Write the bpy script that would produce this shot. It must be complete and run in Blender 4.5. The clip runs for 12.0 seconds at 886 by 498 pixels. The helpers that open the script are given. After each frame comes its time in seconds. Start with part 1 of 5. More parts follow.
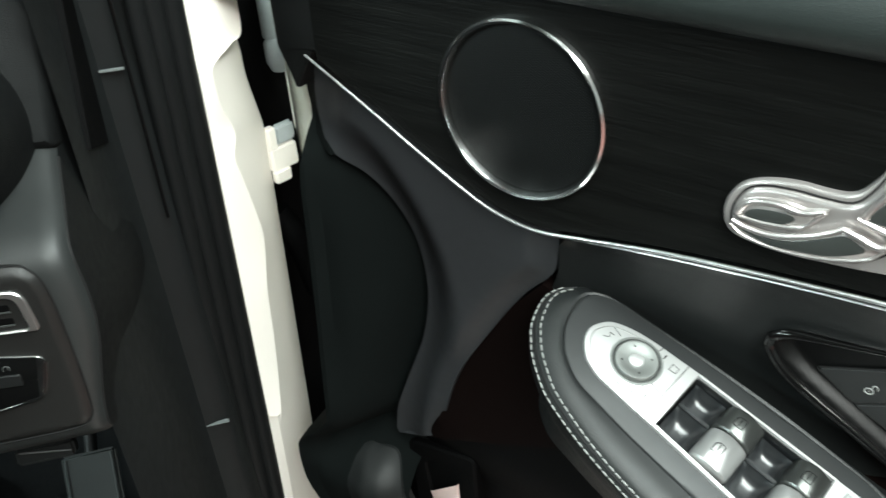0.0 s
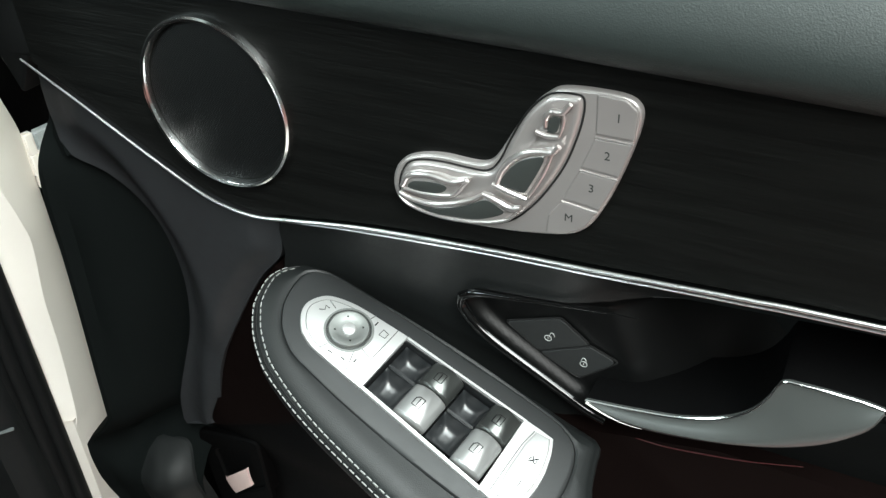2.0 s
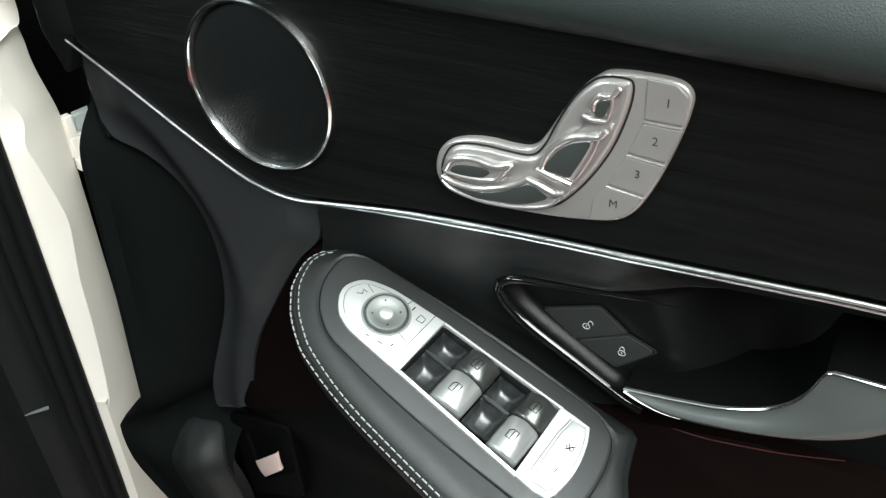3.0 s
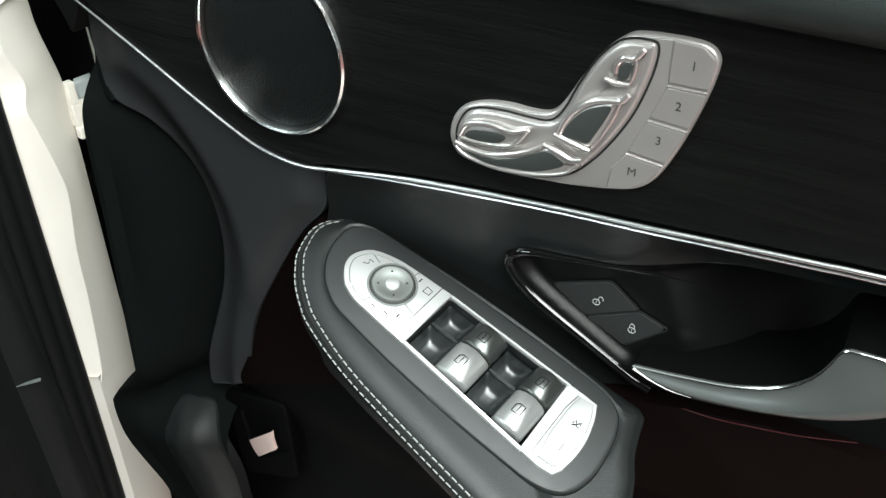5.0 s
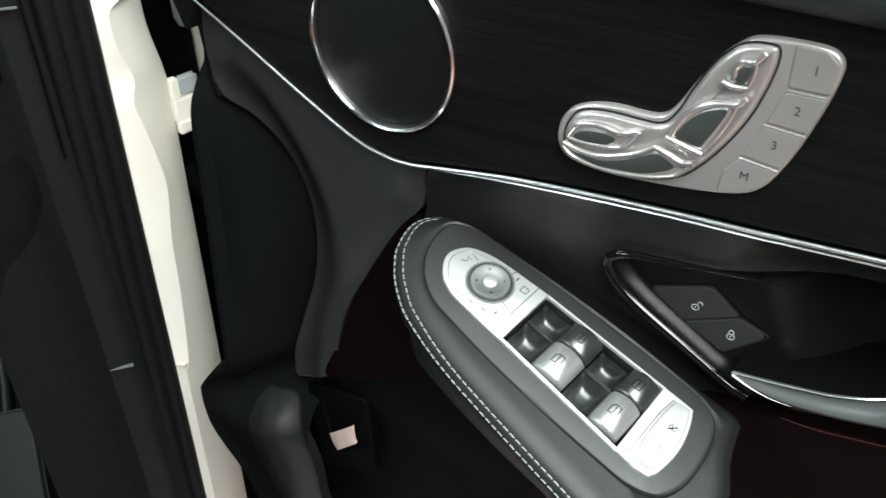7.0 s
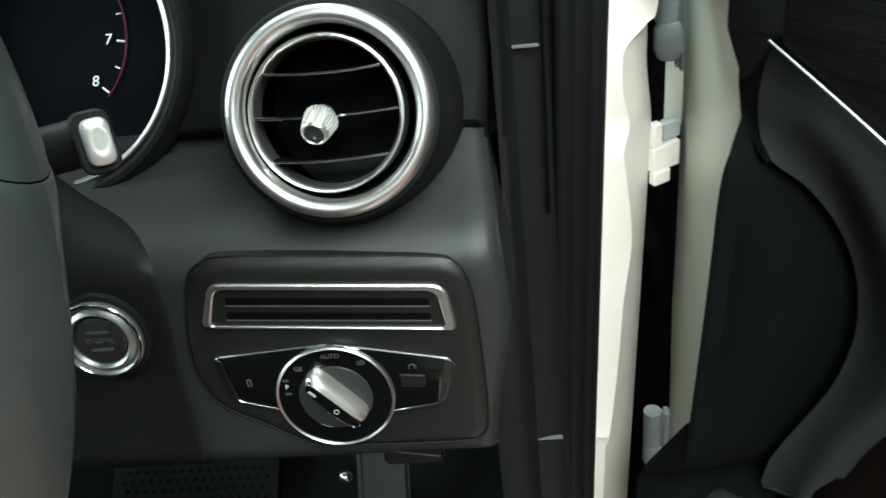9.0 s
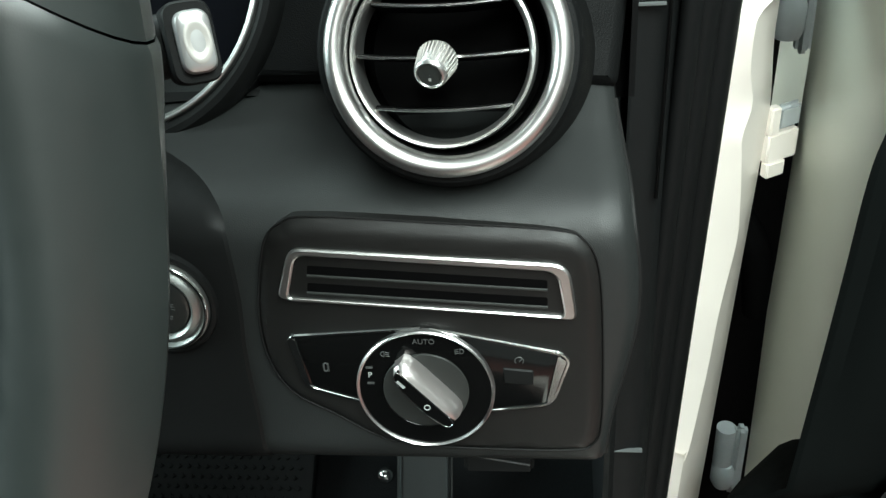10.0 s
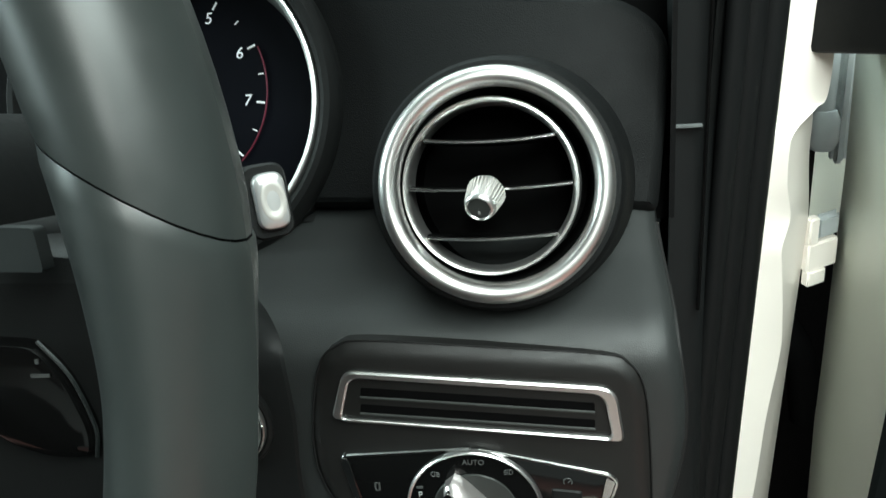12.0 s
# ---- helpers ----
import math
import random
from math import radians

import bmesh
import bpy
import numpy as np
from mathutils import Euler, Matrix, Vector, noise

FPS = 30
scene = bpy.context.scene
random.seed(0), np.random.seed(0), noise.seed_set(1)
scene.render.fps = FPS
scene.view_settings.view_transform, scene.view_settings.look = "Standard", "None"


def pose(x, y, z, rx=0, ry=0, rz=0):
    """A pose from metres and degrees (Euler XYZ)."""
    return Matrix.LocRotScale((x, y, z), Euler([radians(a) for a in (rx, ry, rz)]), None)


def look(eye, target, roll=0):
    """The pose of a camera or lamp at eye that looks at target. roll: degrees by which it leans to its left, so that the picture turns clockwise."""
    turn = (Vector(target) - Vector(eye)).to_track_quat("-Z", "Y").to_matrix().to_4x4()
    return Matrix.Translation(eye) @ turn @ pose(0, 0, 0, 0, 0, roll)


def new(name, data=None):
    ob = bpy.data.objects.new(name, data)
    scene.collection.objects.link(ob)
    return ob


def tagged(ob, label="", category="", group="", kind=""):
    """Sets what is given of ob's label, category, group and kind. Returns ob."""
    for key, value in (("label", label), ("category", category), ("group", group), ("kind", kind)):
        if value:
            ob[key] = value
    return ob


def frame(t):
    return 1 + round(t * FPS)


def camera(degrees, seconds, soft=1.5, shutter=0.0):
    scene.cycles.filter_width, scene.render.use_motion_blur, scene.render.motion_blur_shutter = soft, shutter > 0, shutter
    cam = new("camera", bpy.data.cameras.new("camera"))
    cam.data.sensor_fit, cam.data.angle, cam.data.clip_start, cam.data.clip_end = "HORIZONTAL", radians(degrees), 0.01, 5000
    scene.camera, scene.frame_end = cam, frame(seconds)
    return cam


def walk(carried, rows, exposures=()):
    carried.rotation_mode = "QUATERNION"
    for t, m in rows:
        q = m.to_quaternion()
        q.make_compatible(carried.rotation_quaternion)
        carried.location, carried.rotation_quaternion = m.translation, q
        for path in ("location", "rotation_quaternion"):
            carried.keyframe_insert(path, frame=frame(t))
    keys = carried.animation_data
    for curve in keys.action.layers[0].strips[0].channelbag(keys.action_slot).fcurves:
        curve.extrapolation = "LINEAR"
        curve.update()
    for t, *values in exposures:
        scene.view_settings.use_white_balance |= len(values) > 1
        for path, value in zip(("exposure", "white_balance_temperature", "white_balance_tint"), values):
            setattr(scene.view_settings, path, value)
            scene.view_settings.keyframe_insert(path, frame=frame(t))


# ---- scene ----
from mathutils import geometry

# ---- camera ----
PATH = [
    (0.0, pose(0.1973, -0.4572, 1.1440, 55.36, 3.24, -14.66)),
    (0.5, pose(0.2336, -0.4798, 1.1453, 54.60, 2.92, -18.35)),
    (1.0, pose(0.2679, -0.5016, 1.1455, 54.39, 2.51, -21.34)),
    (1.5, pose(0.2836, -0.5215, 1.1522, 54.80, 2.77, -22.49)),
    (2.0, pose(0.2885, -0.5231, 1.1517, 54.46, 2.38, -23.23)),
    (2.5, pose(0.2819, -0.5219, 1.1484, 54.25, 2.45, -21.84)),
    (2.7, pose(0.2799, -0.5217, 1.1476, 54.22, 2.42, -21.57)),
    (4.3, pose(0.2707, -0.5210, 1.1413, 54.18, 1.53, -21.41)),
    (4.5, pose(0.2726, -0.5205, 1.1369, 54.01, 1.15, -21.40)),
    (5.0, pose(0.2661, -0.5204, 1.1266, 54.30, 0.61, -20.84)),
    (5.5, pose(0.2572, -0.5218, 1.1220, 54.67, 0.84, -19.43)),
    (6.0, pose(0.2523, -0.5241, 1.1236, 54.90, 0.94, -18.61)),
    (6.5, pose(0.2485, -0.5237, 1.1238, 54.90, 1.01, -17.63)),
    (7.0, pose(0.2382, -0.5221, 1.1260, 55.00, 1.14, -16.56)),
    (7.5, pose(0.2027, -0.5067, 1.1323, 54.75, 2.53, -11.93)),
    (7.7, pose(0.1841, -0.4915, 1.1370, 54.39, 3.57, -9.69)),
    (9.3, pose(0.0723, -0.3525, 1.0981, 57.36, 5.74, 3.90)),
    (9.5, pose(0.0607, -0.3438, 1.0839, 57.80, 5.30, 4.89)),
    (10.0, pose(0.0439, -0.3261, 1.0733, 56.77, 4.37, 5.46)),
    (10.5, pose(0.0435, -0.3232, 1.0755, 59.41, 5.08, 5.75)),
    (11.0, pose(0.0436, -0.3242, 1.0782, 60.05, 5.41, 6.06)),
    (11.5, pose(0.0398, -0.3275, 1.0851, 60.82, 5.75, 6.84)),
    (12.0, pose(0.0409, -0.3314, 1.0945, 62.84, 5.83, 7.45)),
]
cam = camera(54.5, 12.0, soft=1.4, shutter=0.3)
walk(cam, PATH, exposures=[(0.0, 0.20, 6500, 3), (0.5, 0.12, 6500, 5), (1.2, 0.0, 6500, 6), (7.7, 0.0, 6500, 6), (9.3, 0.0, 6450, 0), (12.0, 0.0, 6450, 0)])

# ---- light: showroom ceiling panels, dim surroundings ----
world = bpy.data.worlds.new("world")
world.use_nodes = True
world.node_tree.nodes["Background"].inputs[0].default_value = (0.80, 0.90, 1.0, 1)
world.node_tree.nodes["Background"].inputs[1].default_value = 0.05
scene.world = world


def ceiling_lamp(name, eye, target, sx, sy, watts, colour):
    data = bpy.data.lights.new(name, "AREA")
    data.shape, data.size, data.size_y, data.energy, data.color = "RECTANGLE", sx, sy, watts, colour
    ob = new(name, data)
    ob.matrix_world = look(eye, target)
    return ob


ceiling_lamp("showroom_lamp", (0.8, -1.4, 3.3), (0.6, -1.1, 0.0), 2.7, 2.3, 360, (0.93, 1.0, 1.0))
ceiling_lamp("showroom_lamp", (0.05, -2.8, 2.9), (0.18, 0.15, 0.75), 1.3, 0.9, 110, (1.0, 1.0, 0.985))
ceiling_lamp("showroom_lamp", (-0.8, 1.6, 3.3), (-0.3, 0.4, 0.9), 2.4, 1.2, 130, (0.84, 0.98, 1.0))
ceiling_lamp("showroom_lamp", (-3.2, -0.5, 2.1), (-0.1, -0.1, 0.95), 2.0, 0.8, 270, (0.82, 0.97, 1.0))

# ---- materials ----


def material(name, colour, rough=0.5, metal=0.0, coat=0.0, var=0.25, scale=40.0, bump=0.0, bump_scale=400.0,
             grain=(1, 1, 1), cells=False, rough_var=0.1, spec=0.5, emit=None):
    """A surface with two scales of variation in colour and roughness, and a fine relief."""
    mat = bpy.data.materials.new(name)
    mat.use_nodes = True
    nt = mat.node_tree
    bsdf = nt.nodes["Principled BSDF"]
    coord = nt.nodes.new("ShaderNodeTexCoord")
    mp = nt.nodes.new("ShaderNodeMapping")
    mp.inputs["Scale"].default_value = grain
    nt.links.new(coord.outputs["Object"], mp.inputs["Vector"])
    big = nt.nodes.new("ShaderNodeTexNoise")
    big.inputs["Scale"].default_value = scale
    big.inputs["Detail"].default_value = 6
    nt.links.new(mp.outputs["Vector"], big.inputs["Vector"])
    ramp = nt.nodes.new("ShaderNodeMix")
    ramp.data_type = "RGBA"
    lo = [c * (1 - var) for c in colour]
    hi = [min(1.0, c * (1 + var)) for c in colour]
    ramp.inputs["A"].default_value = (*lo, 1)
    ramp.inputs["B"].default_value = (*hi, 1)
    nt.links.new(big.outputs["Fac"], ramp.inputs["Factor"])
    nt.links.new(ramp.outputs["Result"], bsdf.inputs["Base Color"])
    rr = nt.nodes.new("ShaderNodeMapRange")
    rr.inputs["To Min"].default_value = max(0.02, rough - rough_var)
    rr.inputs["To Max"].default_value = min(1.0, rough + rough_var)
    fine = nt.nodes.new("ShaderNodeTexNoise")
    fine.inputs["Scale"].default_value = scale * 6
    fine.inputs["Detail"].default_value = 4
    nt.links.new(mp.outputs["Vector"], fine.inputs["Vector"])
    nt.links.new(fine.outputs["Fac"], rr.inputs["Value"])
    nt.links.new(rr.outputs["Result"], bsdf.inputs["Roughness"])
    bsdf.inputs["Metallic"].default_value = metal
    bsdf.inputs["Coat Weight"].default_value = coat
    bsdf.inputs["Coat Roughness"].default_value = 0.08
    bsdf.inputs["Specular IOR Level"].default_value = spec
    if bump > 0:
        if cells:
            tex = nt.nodes.new("ShaderNodeTexVoronoi")
            tex.inputs["Scale"].default_value = bump_scale
            out = tex.outputs["Distance"]
        else:
            tex = nt.nodes.new("ShaderNodeTexNoise")
            tex.inputs["Scale"].default_value = bump_scale
            tex.inputs["Detail"].default_value = 3
            out = tex.outputs["Fac"]
        nt.links.new(mp.outputs["Vector"], tex.inputs["Vector"])
        bp = nt.nodes.new("ShaderNodeBump")
        bp.inputs["Strength"].default_value = bump
        bp.inputs["Distance"].default_value = 0.0006
        nt.links.new(out, bp.inputs["Height"])
        nt.links.new(bp.outputs["Normal"], bsdf.inputs["Normal"])
    if emit:
        bsdf.inputs["Emission Color"].default_value = (*emit[:3], 1)
        bsdf.inputs["Emission Strength"].default_value = emit[3]
    return mat


LEATHER = material("black_leather", (0.0075, 0.0086, 0.0086), 0.46, var=0.15, scale=30, bump=0.16, bump_scale=1500, cells=True, spec=0.36)
GRIP = material("smooth_wheel_leather", (0.024, 0.029, 0.028), 0.38, var=0.12, scale=30, bump=0.012, bump_scale=2600, cells=True, spec=0.75)
PAD = material("soft_grained_pad", (0.0135, 0.0185, 0.0175), 0.55, var=0.15, scale=25, bump=0.18, bump_scale=1300, cells=True, spec=0.35)
SAIL = material("soft_trim", (0.0200, 0.0215, 0.0235), 0.58, var=0.10, scale=20, bump=0.15, bump_scale=1800, cells=True, spec=0.3)
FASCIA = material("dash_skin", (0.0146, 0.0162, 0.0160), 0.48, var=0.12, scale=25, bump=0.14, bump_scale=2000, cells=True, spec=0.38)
# Dark upper pad skin; on end cap and collar it also carries shade.
FASCIA_DARK = material("dark_and_shaded_skin", (0.0042, 0.0047, 0.0048), 0.62, var=0.12, scale=25, bump=0.3, bump_scale=1500, cells=True, spec=0.12)
PLASTIC = material("black_plastic", (0.006, 0.0065, 0.0065), 0.52, var=0.2, scale=40, bump=0.1, bump_scale=2000, spec=0.16)
# Dark base colour holds the shade of the recess and the sweep's front end.
RECESS = material("shaded_recess_trim", (0.0036, 0.0047, 0.0046), 0.85, var=0.25, scale=18, bump=0.3, bump_scale=1500, spec=0.04)
# Black plastic with the red light on the lower door mixed into its colour.
BROWN = material("red_lit_door_plastic", (0.0036, 0.0020, 0.0018), 0.60, var=0.2, scale=12, bump=0.15, bump_scale=1500, spec=0.03)
GLOSS = material("piano_black", (0.003, 0.003, 0.003), 0.10, coat=0.12, var=0.1, rough_var=0.03, spec=0.4)
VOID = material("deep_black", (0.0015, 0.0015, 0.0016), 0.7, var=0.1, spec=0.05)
WOOD = material("black_open_pore_ash", (0.0034, 0.0036, 0.0033), 0.45, var=0.85, scale=60, bump=0.45, bump_scale=260, grain=(0.12, 2.2, 1.0), rough_var=0.22, spec=0.10)
CHROME = material("polished_chrome", (0.80, 0.81, 0.80), 0.16, metal=1.0, var=0.04, rough_var=0.015)
SILVER = material("satin_silver", (0.56, 0.54, 0.51), 0.40, metal=0.45, var=0.05, scale=90, rough_var=0.07, bump=0.05, bump_scale=2500)
ALU = material("silver_paint", (0.58, 0.58, 0.575), 0.38, metal=0.7, var=0.04, scale=90, rough_var=0.05)
DARKMETAL = material("graphite_metal", (0.12, 0.125, 0.12), 0.33, metal=0.9, var=0.08, rough_var=0.06)
GREYPAINT = material("dark_grey_lacquer", (0.045, 0.048, 0.046), 0.36, metal=0.5, var=0.08)
WHITE = material("white_car_paint", (0.86, 0.81, 0.75), 0.34, coat=0.3, var=0.03, scale=8, rough_var=0.05)
JAMB = material("white_jamb_paint", (0.74, 0.77, 0.68), 0.40, coat=0.2, var=0.06, scale=9, rough_var=0.08)
RUBBER = material("seal_rubber", (0.0048, 0.0053, 0.0055), 0.60, var=0.25, scale=35, bump=0.2, bump_scale=900, grain=(1, 1, 0.15), spec=0.14)
THREAD = material("pale_thread", (0.22, 0.225, 0.215), 0.8, var=0.12, scale=300)
PRINT = material("pale_print", (0.040, 0.042, 0.041), 0.6, var=0.05)
INK = material("dark_print", (0.008, 0.008, 0.008), 0.6, var=0.05, spec=0.2)
DIAL = material("dial_face", (0.0018, 0.0022, 0.0042), 0.45, var=0.2, spec=0.12)
REDLINE = material("red_print", (0.09, 0.005, 0.02), 0.5, var=0.1, emit=(0.8, 0.03, 0.12, 0.018))
DIGIT = material("lit_numerals", (0.7, 0.72, 0.75), 0.5, var=0.05, emit=(0.9, 0.95, 1.0, 0.22))
AMBIENT = material("ambient_light_strip", (0.025, 0.002, 0.003), 0.4, var=0.1, emit=(1.0, 0.03, 0.04, 0.006))
# Pale metal; the pink cast of red light is in the base colour.
ROSE = material("red_lit_chrome", (0.80, 0.62, 0.58), 0.38, metal=0.4, var=0.08)
CARPET = material("black_carpet", (0.006, 0.0065, 0.007), 0.95, var=0.4, scale=200, bump=1.0, bump_scale=700, spec=0.1)
GREYARM = material("pedal_grey", (0.018, 0.022, 0.022), 0.5, metal=0.3, var=0.2)
# Unseen floor, reddened to put red reflections into the chrome.
TILE = material("red_bounce_floor", (0.17, 0.074, 0.064), 0.35, var=0.2, scale=4)
WALLM = material("showroom_wall", (0.38, 0.40, 0.39), 0.8, var=0.08, scale=2)
MIDMETAL = material("brushed_grey_metal", (0.27, 0.28, 0.27), 0.42, metal=0.9, var=0.08, rough_var=0.06)
# Pale colour that paints the highlight along the trim seams.
SEAMLINE = material("seam_highlight", (0.10, 0.11, 0.11), 0.6, var=0.1)
BRUSHED = material("brushed_chrome", (0.68, 0.675, 0.66), 0.36, metal=1.0, var=0.05, scale=60, rough_var=0.02)
SEATGREY = material("satin_seat_silver", (0.370, 0.345, 0.335), 0.32, metal=0.6, var=0.05, scale=60, rough_var=0.06, bump=0.04, bump_scale=2500)
FACEGREY = material("dark_satin_face", (0.045, 0.050, 0.047), 0.42, metal=0.4, var=0.08, rough_var=0.06)
RIDGE = material("satin_ridge", (0.76, 0.715, 0.70), 0.28, metal=0.9, var=0.04, rough_var=0.012)
WELLGREY = material("glossy_black_tray", (0.0115, 0.0128, 0.0138), 0.30, var=0.1, rough_var=0.05, spec=0.8)
LOCKKEY = material("soft_black_key", (0.015, 0.0158, 0.0158), 0.55, var=0.1, bump=0.1, bump_scale=2500, spec=0.3)
PULLGREY = material("pull_lacquer", (0.052, 0.056, 0.054), 0.29, rough_var=0.02, var=0.06, spec=0.6)
INSERT = material("switch_surround", (0.0165, 0.0175, 0.0178), 0.50, var=0.1, scale=25, bump=0.12, bump_scale=1800, cells=True, spec=0.4)
# Fascia skin again, its base colour lowered for the shade on the panel.
PANELSKIN = material("shaded_panel_skin", (0.0088, 0.0087, 0.0083), 0.42, var=0.12, scale=25, bump=0.08, bump_scale=2000, cells=True, spec=0.28)
PADLOCK = material("padlock_print", (0.30, 0.31, 0.30), 0.6, var=0.05)
TRIMSKIN = material("pillar_trim_skin", (0.0066, 0.0075, 0.0077), 0.55, var=0.15, scale=18, bump=0.2, bump_scale=1600, cells=True, spec=0.16)
ROCKER = material("rocker_silver", (0.43, 0.43, 0.425), 0.36, metal=0.8, var=0.04, rough_var=0.03)
TRIMCHROME = material("satin_chrome_trim", (0.64, 0.635, 0.63), 0.34, metal=1.0, var=0.03, rough_var=0.01)
HINGE = material("hinge_paint", (0.42, 0.46, 0.47), 0.5, var=0.12, scale=60)

# ---- shaping helpers ----


def part(name, bm, mat, parent=None, label="", smooth=True):
    """Links a bmesh as one mesh object under a thing or part."""
    bmesh.ops.recalc_face_normals(bm, faces=bm.faces)
    me = bpy.data.meshes.new(name)
    bm.to_mesh(me)
    bm.free()
    me.materials.append(mat)
    if smooth:
        me.shade_smooth()
        me.set_sharp_from_angle(angle=radians(38))
    ob = new(name, me)
    if parent is not None:
        ob.parent = parent
    if label:
        ob["label"] = label
    return ob


def thing(name, m, label, category, group="", kind=""):
    ob = new(name)
    ob.empty_display_size = 0.02
    ob.matrix_world = m
    return tagged(ob, label, category, group, kind)


def spline(points, closed=False, n=8):
    """Catmull-Rom curve through a few control points (2D or 3D)."""
    p = [Vector(q) for q in points]
    k = len(p)
    out = []
    for i in range(k if closed else k - 1):
        if closed:
            a, b, c, d = p[i - 1], p[i], p[(i + 1) % k], p[(i + 2) % k]
        else:
            b, c = p[i], p[i + 1]
            a = p[i - 1] if i else b * 2 - c
            d = p[i + 2] if i + 2 < k else c * 2 - b
        for j in range(n):
            t = j / n
            out.append(0.5 * (2 * b + (c - a) * t + (2 * a - 5 * b + 4 * c - d) * t * t + (3 * b - a - 3 * c + d) * t ** 3))
    if not closed:
        out.append(p[-1].copy())
    return out


def rounded(points, r, n=5):
    """Closed polygon with rounded corners; r one radius or one for each corner."""
    p = [Vector(q) for q in points]
    k = len(p)
    rs = r if isinstance(r, (list, tuple)) else [r] * k
    out = []
    for i in range(k):
        a, b, c = p[i - 1], p[i], p[(i + 1) % k]
        u, v = (a - b), (c - b)
        cut = min(rs[i], 0.48 * u.length, 0.48 * v.length)
        s, e = b + u.normalized() * cut, b + v.normalized() * cut
        for j in range(n + 1):
            t = j / n
            out.append(s * (1 - t) ** 2 + b * 2 * t * (1 - t) + e * t * t)
    return out


def arc(cx, cy, r, a0=0.0, a1=360.0, n=48):
    closed = abs(a1 - a0) >= 360
    m = n if closed else n + 1
    return [Vector((cx + r * math.cos(radians(a0 + (a1 - a0) * i / n)), cy + r * math.sin(radians(a0 + (a1 - a0) * i / n)))) for i in range(m)]


def area2(p):
    return sum(p[i - 1].x * p[i].y - p[i].x * p[i - 1].y for i in range(len(p)))


def inset(p, d):
    """Closed polygon moved inwards by d along its corner normals."""
    if abs(d) < 1e-9:
        return [q.copy() for q in p]
    sg = 1 if area2(p) > 0 else -1
    out = []
    k = len(p)
    for i in range(k):
        e1, e2 = (p[i] - p[i - 1]), (p[(i + 1) % k] - p[i])
        if e1.length < 1e-9:
            e1 = e2
        if e2.length < 1e-9:
            e2 = e1
        n1 = Vector((-e1.y, e1.x)).normalized()
        n2 = Vector((-e2.y, e2.x)).normalized()
        m = n1 + n2
        m = m.normalized() if m.length > 1e-6 else n1
        out.append(p[i] + m * d * sg / max(0.6, m.dot(n1)))
    return out


def slab(outline, profile, bm=None, lift=None, cap=True):
    """A solid from an outline and rings of (inset, height) from back to front; lift(x, y) adds to the height."""
    bm = bm or bmesh.new()
    rings = []
    for d, h in profile:
        ring = []
        for q in inset(outline, d):
            ring.append(bm.verts.new((q.x, q.y, h + (lift(q.x, q.y) if lift else 0.0))))
        rings.append(ring)
    k = len(outline)
    for a, b in zip(rings, rings[1:]):
        for i in range(k):
            bm.faces.new((a[i - 1], a[i], b[i], b[i - 1]))
    if cap:
        for ring in (rings[0], rings[-1]):
            f = bm.faces.new(ring)
            bmesh.ops.triangulate(bm, faces=[f])
    return bm


def soft(h0, h1, r=0.001):
    """Ring profile with a rounded front edge."""
    return [(0, h0), (0, h1 - r), (0.3 * r, h1 - 0.3 * r), (r, h1)]


def frame_slab(outer, inner, h0, h1, r=0.0006):
    """A flat frame between two outlines that have the same number of corners."""
    bm = bmesh.new()
    rows = []
    for poly, d, h in ((outer, 0, h0), (outer, 0, h1 - r), (outer, r, h1), (inner, -r, h1), (inner, 0, h1 - r), (inner, 0, h0)):
        rows.append([bm.verts.new((q.x, q.y, h)) for q in inset(poly, d)])
    k = len(outer)
    for a, b in zip(rows, rows[1:] + rows[:1]):
        for i in range(k):
            bm.faces.new((a[i - 1], a[i], b[i], b[i - 1]))
    return bm


def tube(path, r, bm=None, sides=8, closed=False, flat=1.0, taper=None, up=None):
    """A tube along a 3D path; flat squeezes it across, taper(t) scales it."""
    bm = bm or bmesh.new()
    path = [Vector(p) for p in path]
    k = len(path)
    rings = []
    for i, p in enumerate(path):
        a = path[i - 1] if (i or closed) else p
        b = path[(i + 1) % k] if (i < k - 1 or closed) else p
        t = (b - a).normalized()
        ref = Vector(up) if up else (Vector((0, 0, 1)) if abs(t.z) < 0.9 else Vector((1, 0, 0)))
        x = t.cross(ref).normalized()
        y = x.cross(t)
        s = taper(i / max(1, k - 1)) if taper else 1.0
        rings.append([bm.verts.new(p + (x * math.cos(2 * math.pi * j / sides) + y * flat * math.sin(2 * math.pi * j / sides)) * r * s) for j in range(sides)])
    for i in range(k if closed else k - 1):
        a, b = rings[i], rings[(i + 1) % k]
        for j in range(sides):
            bm.faces.new((a[j - 1], a[j], b[j], b[j - 1]))
    if not closed:
        bm.faces.new(rings[0])
        bm.faces.new(rings[-1])
    return bm


def turned(profile, n=64, cx=0.0, cy=0.0, cap=False):
    """A body of revolution round the local z axis, from (radius, height) points."""
    bm = bmesh.new()
    rings = []
    for r, h in profile:
        rings.append([bm.verts.new((cx + r * math.cos(2 * math.pi * i / n), cy + r * math.sin(2 * math.pi * i / n), h)) for i in range(n)])
    for a, b in zip(rings, rings[1:]):
        for i in range(n):
            bm.faces.new((a[i - 1], a[i], b[i], b[i - 1]))
    if cap:
        bm.faces.new(rings[-1])
    return bm


